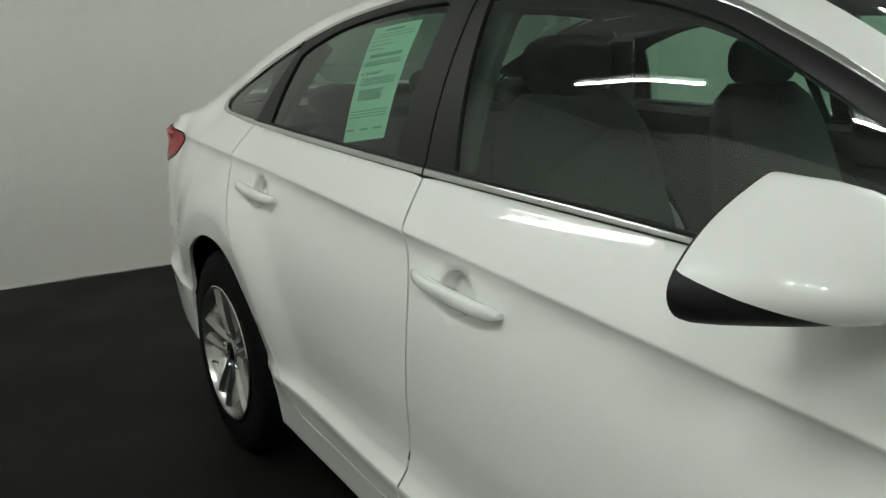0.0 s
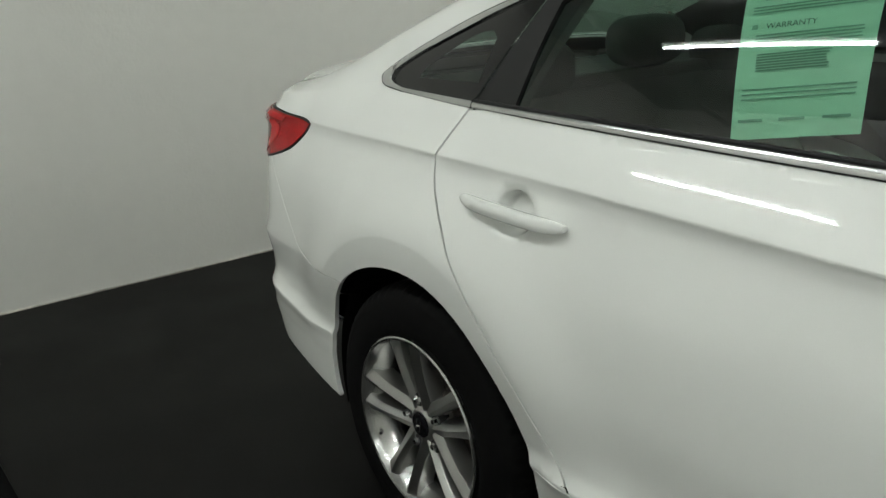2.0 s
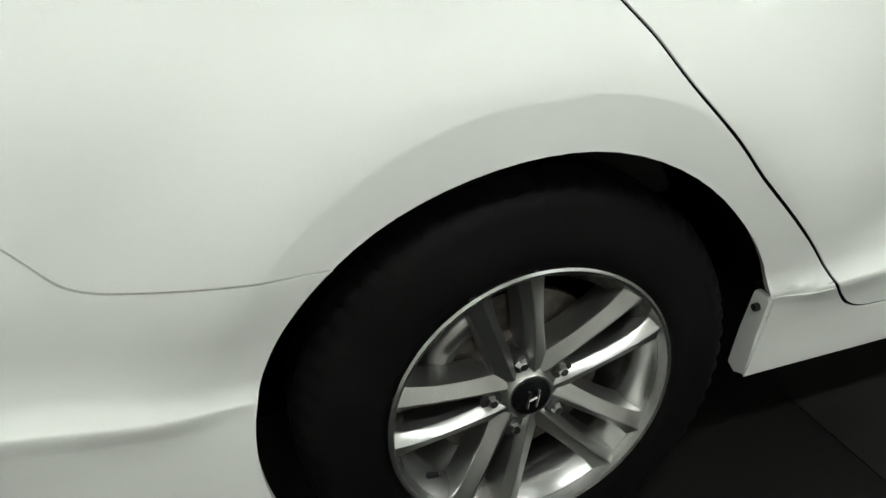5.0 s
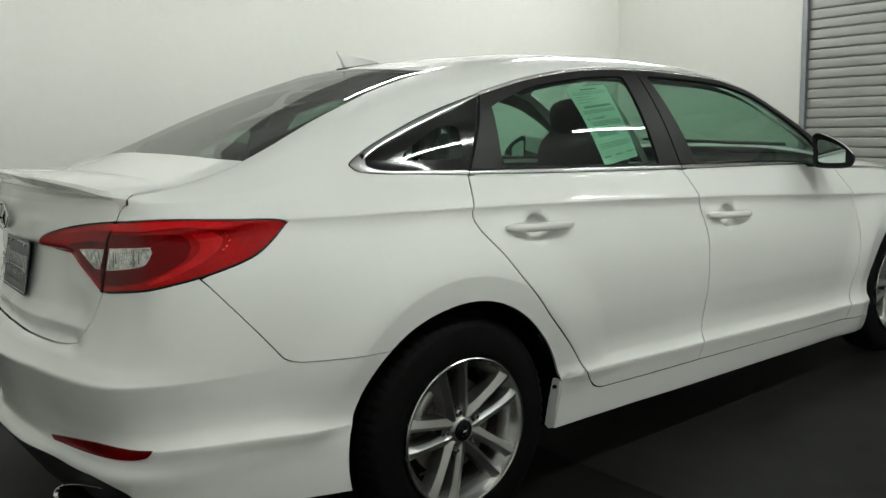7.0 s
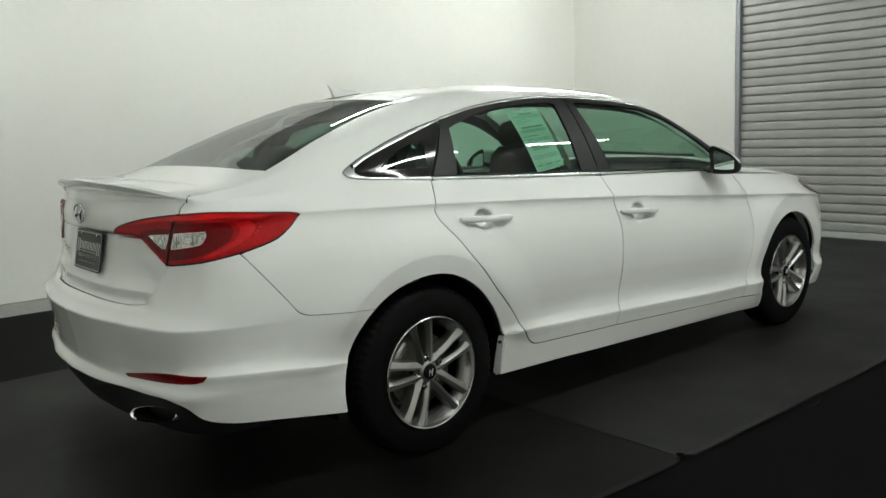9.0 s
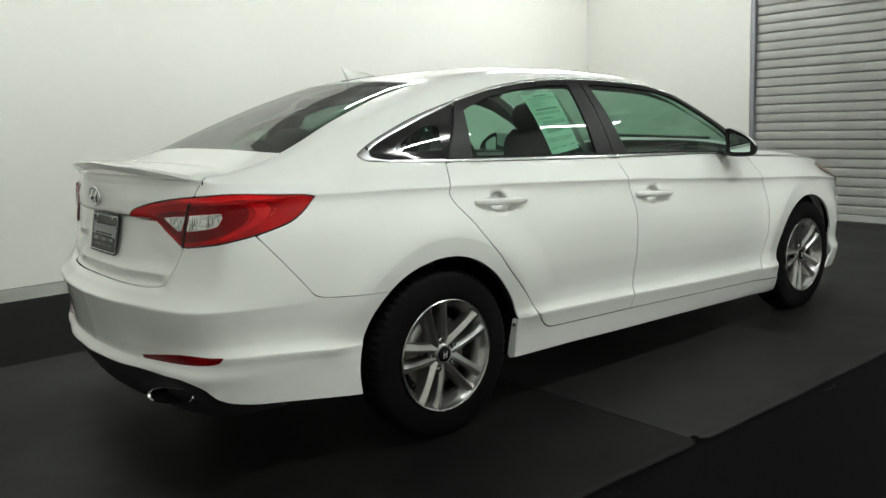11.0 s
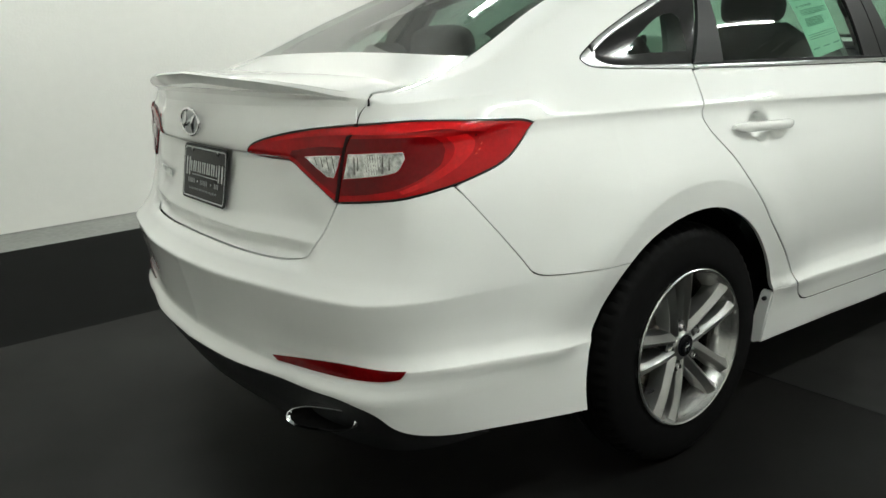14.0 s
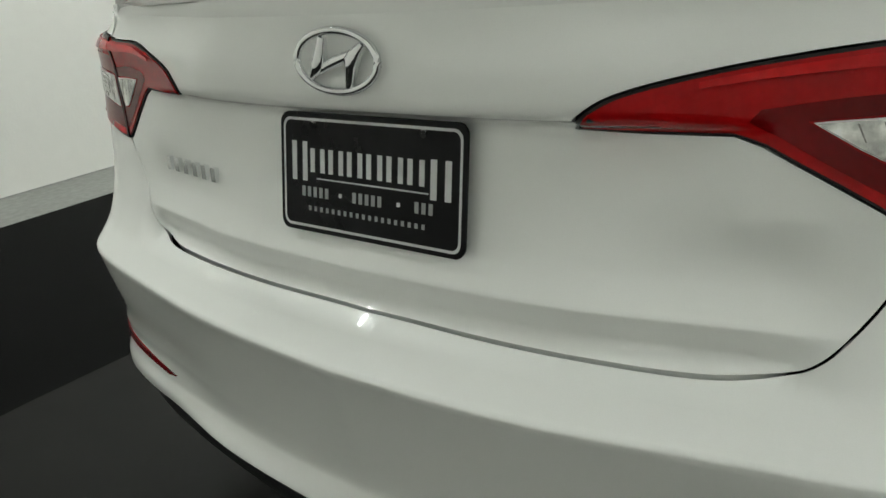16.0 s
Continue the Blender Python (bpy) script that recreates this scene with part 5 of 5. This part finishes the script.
for side in (-1, 1):
    bm = mirror_shell(side, 1.018)
    for co, no in (((1.95, 0, 1.034), (0.32, 0, 1)), ((1.934, 0, 0), (1, 0, 0))):
        bmesh.ops.bisect_plane(bm, geom=bm.verts[:] + bm.edges[:] + bm.faces[:], plane_co=co, plane_no=no, clear_inner=True)
    mir = part("mirror_cap", bm, PAINT, car, "white door mirror cap", smooth=60)
    part("mirror_housing", mirror_shell(side, 1.0), BLACK_TRIM, mir, "black mirror housing", smooth=60)
    bm = bmesh.new()
    bm.faces.new([bm.verts.new((1.944 + 0.06 * (y - 0.95), side * (0.952 + (y - 0.955) * 0.76), 1.044 + (z - 1.045) * 0.66)) for y, z in MIRROR_RIM])
    part("mirror_glass", bm, MIRROR, mir, "mirror glass")
    bm = bmesh.new()
    tube(bm, [(2.05, side * 0.78, 0.992), (2.02, side * 0.84, 0.990), (1.99, side * 0.90, 0.995)], [0.038, 0.028, 0.03], 12, flat=0.5)
    part("mirror_foot", bm, BLACK_TRIM, mir, "black mirror foot", smooth=50)

# headlamps
for mirror in (False, True):
    hl = panel("headlamp", smooth_line([(3.09, 0.850), (3.20, 0.862), (3.33, 0.825), (3.46, 0.752), (3.44, 0.722), (3.28, 0.765), (3.14, 0.802), (3.09, 0.850)], 3)[:-1], lower, LAMP_SILVER, car, "clear swept-back headlamp", offset=0.004, depth=0.012, cell=0.02, gap=0.002, mirror=mirror)
    panel("side_reflector", [(3.17, 0.840), (3.28, 0.825), (3.38, 0.780), (3.37, 0.760), (3.25, 0.785), (3.18, 0.812)], lower, AMBER, hl, "amber side reflector", offset=0.006, depth=0, cell=0.02, gap=0, mirror=mirror)

# shark-fin aerial
bm = bmesh.new()
secs = []
for x, w, h in ((0.160, 0.011, 0.060), (0.172, 0.016, 0.055), (0.190, 0.025, 0.047), (0.225, 0.031, 0.036), (0.265, 0.032, 0.025), (0.30, 0.025, 0.014), (0.335, 0.006, 0.004)):
    zr = float(Z_TOP(max(x, 0.185))) + 0.002
    foot = 0.030 * max(0.0, 1 - (x - 0.160) / 0.06)      # the tip overhangs the foot
    secs.append([bm.verts.new(q) for q in ((x + foot, -w, zr), (x + foot * 0.55, -w * 0.55, zr + h * 0.5), (x, -0.003, zr + h), (x, 0.003, zr + h), (x + foot * 0.55, w * 0.55, zr + h * 0.5), (x + foot, w, zr))])
for a, c in zip(secs, secs[1:]):
    for q in range(5):
        bm.faces.new((a[q], a[q + 1], c[q + 1], c[q]))
bm.faces.new(secs[0])
bm.faces.new(secs[-1])
fin = part("aerial", bm, PAINT, car, "white shark-fin aerial", smooth=40)
bm = bmesh.new()
box(bm, 0.176, 0.335, -0.020, 0.020, 1.418, 1.424)
for v in bm.verts:
    v.co = Vector((v.co.x, v.co.y * (1.6 if v.co.x < 0.25 else 0.5), float(Z_TOP(v.co.x)) + (0.003 if v.co.z > 1.42 else -0.006)))
part("gasket", bm, BLACK_TRIM, fin, "black rubber gasket", smooth=50)

# mud flaps at the sill's rear end
for side in (-1, 1):
    bm = bmesh.new()
    zs = np.array([0.396, 0.36, 0.32, 0.28, 0.236])
    edge = [(float(-q[1]) - 0.004, float(q[2])) for q in lower(np.full(5, 0.395), zs)]
    prism(bm, [(edge[0][0] - 0.028, 0.402), (edge[0][0] - 0.004, 0.402)] + edge + [(edge[-1][0] - 0.024, 0.226)] + [(y - w, z) for (y, z), w in zip(edge[::-1], (0.040, 0.039, 0.037, 0.035, 0.033))], 0.008, Matrix(((0, 0, 1, 0.388), (side, 0, 0, 0), (0, 1, 0, 0), (0, 0, 0, 1))))
    fl = part("mud_flap", bm, PAINT, car, "small white stone guard")
    part("flap_screw", tube(bmesh.new(), [(0.392, side * (edge[1][0] - 0.013), 0.376), (0.3795, side * (edge[1][0] - 0.013), 0.376)], 0.0065, 10), BLACK_TRIM, fl, "dark screw")



# ---- the cabin ----
def soft(bm, x0, x1, y0, y1, z0, z1, r=0.04):
    return box(bm, x0, x1, y0, y1, z0, z1, r, 4)


def leaning(bm, foot, top, y0, y1, depth, n=16):
    """A cushioned back from foot (x, z) to top (x, z), rounded across."""
    secs = []
    for i in range(n):
        t = i / (n - 1)
        x, z = foot[0] + (top[0] - foot[0]) * t, foot[1] + (top[1] - foot[1]) * t
        top_round = math.sqrt(max(0.0, 1 - (max(t - 0.80, 0) / 0.205) ** 2))
        w = (1 - 0.16 * t * t) * (0.55 + 0.45 * top_round)
        d = depth * (0.75 + 0.5 * math.sin(math.pi * min(t + 0.12, 1))) * (0.2 + 0.8 * top_round)
        cy, hy = (y0 + y1) / 2, (y1 - y0) / 2 * w
        sec = []
        for k in range(20):
            a = 2 * math.pi * k / 20
            c, s_ = math.cos(a), math.sin(a)
            sec.append(bm.verts.new((x + d / 2 * math.copysign(abs(c) ** 0.55, c), cy + hy * math.copysign(abs(s_) ** 0.45, s_), z)))
        secs.append(sec)
    for a, b in zip(secs, secs[1:]):
        for k in range(20):
            bm.faces.new((a[k], a[(k + 1) % 20], b[(k + 1) % 20], b[k]))
    bm.faces.new(secs[0])
    bm.faces.new(secs[-1])
    return bm


def head_rest(x, y, z, w, h, parent):
    bm = bmesh.new()
    bmesh.ops.create_uvsphere(bm, u_segments=24, v_segments=14, radius=1)
    for v in bm.verts:
        a = [math.copysign(abs(c) ** 0.7, c) for c in v.co]
        v.co = Vector((x + 0.050 * a[0], y + w * a[1], z + h * a[2]))
    hr = part("head_rest", bm, SEAT, parent, smooth=60)
    for dy in (-0.06, 0.06):
        part("stem", tube(bmesh.new(), [(x + 0.005, y + dy, z - h - 0.08), (x, y + dy, z - h + 0.02)], 0.006, 8), CHROME, hr)


for y in (-0.36, 0.36):
    st = new("front_seat")
    st.parent = car
    tagged(st, "dark grey cloth front seat")
    part("cushion", soft(bmesh.new(), 1.10, 1.63, y - 0.25, y + 0.25, 0.42, 0.58, 0.06), SEAT, st, smooth=50)
    part("backrest", leaning(bmesh.new(), (1.20, 0.54), (1.03, 1.165), y - 0.25, y + 0.25, 0.13), SEAT, st, smooth=50)
    head_rest(1.03, y, 1.225, 0.125, 0.070, st)
bench = new("rear_seat")
bench.parent = car
tagged(bench, "dark grey cloth rear bench")
part("cushion", soft(bmesh.new(), 0.12, 0.66, -0.62, 0.62, 0.45, 0.60, 0.06), SEAT, bench, smooth=50)
part("backrest", leaning(bmesh.new(), (0.16, 0.56), (-0.10, 1.06), -0.64, 0.64, 0.15), SEAT, bench, smooth=50)
for y, z, w in ((-0.38, 1.100, 0.120), (0.05, 1.148, 0.150), (0.40, 1.100, 0.120)):
    head_rest(-0.09, y, z, w, 0.070, bench)
part("parcel_shelf", soft(bmesh.new(), -0.51, -0.06, -0.60, 0.60, 1.04, 1.08, 0.01), TRIM_DARK, car, "dark parcel shelf")
part("dashboard", leaning(bmesh.new(), (2.10, 0.55), (2.16, 0.965), -0.70, 0.70, 0.42), TRIM_DARK, car, "black dashboard", smooth=60)
bm = bmesh.new()
tube(bm, [(1.76 + 0.06 * math.sin(a), 0.36 + 0.185 * math.cos(a), 0.93 + 0.175 * math.sin(a)) for a in [2 * math.pi * k / 40 for k in range(40)]], 0.016, 10, closed=True)
sw = part("steering_wheel", bm, TRIM_DARK, car, "black steering wheel", smooth=60)
bm = bmesh.new()
for a in (0.1, math.pi - 0.1, -math.pi / 2):
    tube(bm, [(1.79, 0.36, 0.92), (1.76 + 0.06 * math.sin(a), 0.36 + 0.185 * math.cos(a), 0.93 + 0.175 * math.sin(a))], [0.03, 0.016], 8)
part("spokes", bm, TRIM_DARK, sw, smooth=60)
both("headliner", [(x, 2.0) for x in np.linspace(0.16, 1.58, 12)] + [(1.62, 1.15), (1.2, 1.05), (0.6, 1.05), (0.26, 1.2)], upper, HEADLINER, car, "dark grey headliner", k=K, cell=0.06, gap=0, depth=0, offset=-0.035)
for mirror in (False, True):
    panel("door_lining", [(0.50, 0.44), (0.56, 0.36), (2.15, 0.36), (2.15, 0.975)] + belt(2.15, 0.16)[1:] + [(0.16, 0.90), (0.30, 0.72)], plain, TRIM_DARK, car, "dark grey door lining", gap=0, depth=0, offset=-0.055, cell=0.06, mirror=mirror)
    panel("pillar_trim", [(1.085, 0.0), (1.19, 0.0), (1.135, 1.02), (1.06, 1.02)], upper, HEADLINER, car, "grey pillar trim", k=K, cell=0.04, gap=0, depth=0.02, offset=-0.045, mirror=mirror)
    panel("pillar_trim", [(0.07, 0.0), (0.20, 0.0), (0.30, 0.80), (0.20, 0.86)], upper, HEADLINER, car, "grey pillar trim", k=K, cell=0.04, gap=0, depth=0.02, offset=-0.05, mirror=mirror)
both("rail_trim", [(0.24, 0.90), (0.50, 0.86), (0.80, 0.90), (1.10, 0.915), (1.45, 0.905), (1.75, 0.86), (1.98, 0.80), (2.12, 0.70), (2.18, 0.72), (2.02, 0.98), (1.72, 1.10), (1.2, 1.12), (0.6, 1.12), (0.22, 1.18)], upper, HEADLINER, car, "grey lining along the roof rail", k=K, cell=0.04, gap=0, depth=0, offset=-0.038)
both("seat_belt", [(0.905, 0.88), (0.940, 0.88), (1.02, 0.06), (0.985, 0.06)], upper, BELT, car, "grey seat belt webbing beside the pillar", k=K, cell=0.03, gap=0, depth=0.002, offset=-0.06)
both("rear_pillar_trim", [(-0.40, 0.1), (-0.20, 0.05), (-0.05, 0.62), (0.20, 0.86), (0.24, 1.16), (-0.09, 1.2), (-0.38, 1.22)], upper, HEADLINER, car, "grey rear pillar trim", k=K, cell=0.05, gap=0, depth=0, offset=-0.02)
part("wiper_arm", tube(bmesh.new(), [(2.28, -0.55, 1.06), (2.27, -0.1, 1.075), (2.24, 0.25, 1.09)], 0.008, 8), BLACK_TRIM, car, "black wiper arm")

# a printed sheet behind the rear door's window
SHEET = [(0.662, 0.772), (0.868, 0.810), (0.898, 0.145), (0.716, 0.062)]


def on_sheet(a, b):
    p = [np.array(q) for q in SHEET]
    t = (1 - a) * (1 - b) * p[0] + a * (1 - b) * p[1] + a * b * p[2] + (1 - a) * b * p[3]
    q = upper(np.array([t[0]]), np.array([t[1]]))
    return (q - normals(upper, np.array([t[0]]), np.array([t[1]])) * (0.012 - 0.003))[0]


paper = panel("window_sticker", SHEET, upper, PAPER, None, "mint-green printed notice taped inside the rear door window", k=K, cell=0.03, gap=0, depth=0.0006, offset=-0.011)
tagged(paper, category="notice")


def print_bar(a0, a1, b0, b1):
    bm = bmesh.new()
    n = 6
    top = [bm.verts.new(on_sheet(a0 + (a1 - a0) * k / n, b0)) for k in range(n + 1)]
    low = [bm.verts.new(on_sheet(a0 + (a1 - a0) * k / n, b1)) for k in range(n + 1)]
    for k in range(n):
        bm.faces.new((top[k], top[k + 1], low[k + 1], low[k]))
    part("print_line", bm, PRINT, paper)


rnd = random.Random(4)
print_bar(0.30, 0.72, 0.035, 0.055)
for b, a1 in ((0.075, 0.93), (0.10, 0.93), (0.135, 0.45), (0.17, 0.60), (0.205, 0.40)):
    print_bar(0.07, a1, b, b + 0.007)
print_bar(0.16, 0.86, 0.255, 0.285)
for k in range(3):
    print_bar(0.08, 0.90, 0.315 + k * 0.016, 0.322 + k * 0.016)
def print_words(words, a0, a1, b0, b1):
    cu = bpy.data.curves.new("words", "FONT")
    cu.body = words
    ob = bpy.data.objects.new("words", cu)
    me = ob.to_mesh()
    co = np.array([v.co for v in me.vertices])
    lo, hi = co.min(0), co.max(0)
    bm = bmesh.new()
    vs = [bm.verts.new(on_sheet(a0 + (a1 - a0) * (c[0] - lo[0]) / (hi[0] - lo[0]), b1 + (b0 - b1) * (c[1] - lo[1]) / (hi[1] - lo[1]))) for c in co]
    for f in me.polygons:
        bm.faces.new([vs[i] for i in f.vertices])
    ob.to_mesh_clear()
    bpy.data.objects.remove(ob)
    bpy.data.curves.remove(cu)
    part("print_words", bm, PRINT_DARK, paper)


print_words("WARRANTY", 0.20, 0.58, 0.408, 0.436)
print_bar(0.09, 0.135, 0.410, 0.434)
for k in range(4):
    print_bar(0.13, 0.92 - 0.05 * rnd.random(), 0.465 + k * 0.017, 0.473 + k * 0.017)
for k in range(7):
    print_bar(0.16, 0.72 - 0.04 * rnd.random(), 0.565 + k * 0.014, 0.573 + k * 0.014)
for k in range(3):
    print_bar(0.07, 0.93, 0.745 + k * 0.025, 0.753 + k * 0.025)
for k in range(3):
    print_bar(0.06 + 0.33 * k, 0.26 + 0.33 * k, 0.90, 0.915)


# ---- the tail's plate and badges ----
def rounded(w, h, r, n=6):
    out = []
    for cx, cy, a0 in ((w / 2 - r, h / 2 - r, 0), (-w / 2 + r, h / 2 - r, 90), (-w / 2 + r, -h / 2 + r, 180), (w / 2 - r, -h / 2 + r, 270)):
        out += [(cx + r * math.cos(radians(a0 + 90 * k / n)), cy + r * math.sin(radians(a0 + 90 * k / n))) for k in range(n + 1)]
    return out


# a frame on the trunk lid: x to the viewer's right, y up, z towards the viewer
TILT = math.atan2(0.026, 0.135)
PLATE_M = Matrix.Translation((-0.9555, 0.0, 0.856)) @ Matrix(((0, -math.sin(-TILT), -math.cos(TILT), 0), (-1, 0, 0, 0), (0, math.cos(TILT), -math.sin(-TILT) * -1, 0), (0, 0, 0, 1)))
plate = part("licence_plate", prism(bmesh.new(), rounded(0.304, 0.152, 0.014), 0.003, PLATE_M), PLATE, None, "black dealer plate with silver border on the trunk lid")
tagged(plate, category="plate")
bm = bmesh.new()
o, i = rounded(0.292, 0.140, 0.012), rounded(0.285, 0.133, 0.010)
a = [bm.verts.new(PLATE_M @ Vector((x, y, 0.0036))) for x, y in o]
b = [bm.verts.new(PLATE_M @ Vector((x, y, 0.0036))) for x, y in i]
for k in range(len(a)):
    bm.faces.new((a[k], a[(k + 1) % len(a)], b[(k + 1) % len(a)], b[k]))
part("border", bm, PLATE_WHITE, plate, "thin silver border")


def plate_bar(x0, x1, y0, y1, mat, z=0.0036, name="letter_bar"):
    part(name, prism(bmesh.new(), [(x0, y0), (x1, y0), (x1, y1), (x0, y1)], 0.0005, PLATE_M @ Matrix.Translation((0, 0, z - 0.0003))), mat, plate)


def stroke_pair(x0, x1, y0, y1):
    """One large character, as two upright bars."""
    w = 0.30 * (x1 - x0)
    plate_bar(x0, x0 + w, y0, y1, PLATE_WHITE)
    plate_bar(x1 - w, x1, y0, y1, PLATE_WHITE)


stroke_pair(-0.130, -0.102, -0.010, 0.040)
for k in range(6):
    stroke_pair(-0.096 + k * 0.0325, -0.0705 + k * 0.0325, 0.002, 0.032)
stroke_pair(0.101, 0.131, -0.012, 0.034)
plate_bar(-0.085, 0.098, -0.0065, -0.005, PLATE_WHITE)
for x0, n in ((-0.112, 5), (-0.022, 5), (0.078, 3)):
    for k in range(n):
        plate_bar(x0 + k * 0.0105, x0 + k * 0.0105 + 0.0058, -0.030, -0.017, PLATE_GREY)
for x in (-0.043, 0.053):
    plate_bar(x - 0.0025, x + 0.0025, -0.026, -0.021, PLATE_WHITE)
for k in range(19):
    plate_bar(-0.100 + k * 0.0105, -0.0955 + k * 0.0105, -0.048, -0.042, PLATE_GREY)
for x in (-0.09, 0.09):
    part("plate_screw", tube(bmesh.new(), [PLATE_M @ Vector((x, 0.062, 0.003)), PLATE_M @ Vector((x, 0.062, 0.006))], 0.005, 10), CHROME, plate)

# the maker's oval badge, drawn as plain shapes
bm = bmesh.new()
ring = [(-0.9745 + 0.0012 * math.sin(a), 0.006 + 0.064 * math.cos(a), 1.000 + 0.0345 * math.sin(a)) for a in [2 * math.pi * k / 48 for k in range(48)]]
tube(bm, ring, 0.0048, 10, closed=True)
badge = part("oval_badge", bm, CHROME, car, "chrome oval maker's badge", smooth=60)
for pts, r in (([(-0.9745, 0.049, 0.981), (-0.976, 0.033, 0.996), (-0.9745, 0.023, 1.027)], [0.004, 0.0100, 0.0055]), ([(-0.9745, -0.011, 0.971), (-0.976, -0.023, 1.003), (-0.9745, -0.039, 1.019)], [0.0055, 0.0100, 0.004]),
               ([(-0.9745, 0.039, 0.987), (-0.976, 0.006, 1.000), (-0.9745, -0.029, 1.011)], [0.005, 0.0065, 0.005])):
    part("badge_stroke", tube(bmesh.new(), smooth_line(pts, 4), [float(np.interp(k, np.linspace(0, 8, 3), r)) for k in range(9)], 8), CHROME, badge, smooth=60)

# the model name, as plain chrome bars
for k in range(6):
    y = 0.492 - k * 0.030
    s = float(np.interp(y, lower(np.linspace(MID - 0.62, MID, 200), np.full(200, 0.822))[::-1, 1], np.linspace(MID - 0.62, MID, 200)[::-1]))
    p = lower(np.array([s, s + 0.018]), np.array([0.822, 0.822]))
    bm = bmesh.new()
    d = Vector(p[1] - p[0]).normalized()
    up = Vector((0, 0, 1))
    out = d.cross(up).normalized()
    m = Matrix((( d.x, up.x, out.x, p[0][0]), (d.y, up.y, out.y, p[0][1]), (d.z, up.z, out.z, p[0][2]), (0, 0, 0, 1)))
    prism(bm, [(-0.008, -0.011), (0.007, -0.011), (0.010, 0.011), (-0.005, 0.011)], 0.007, m)
    part("name_bar", bm, CHROME, car, "small chrome name badge")
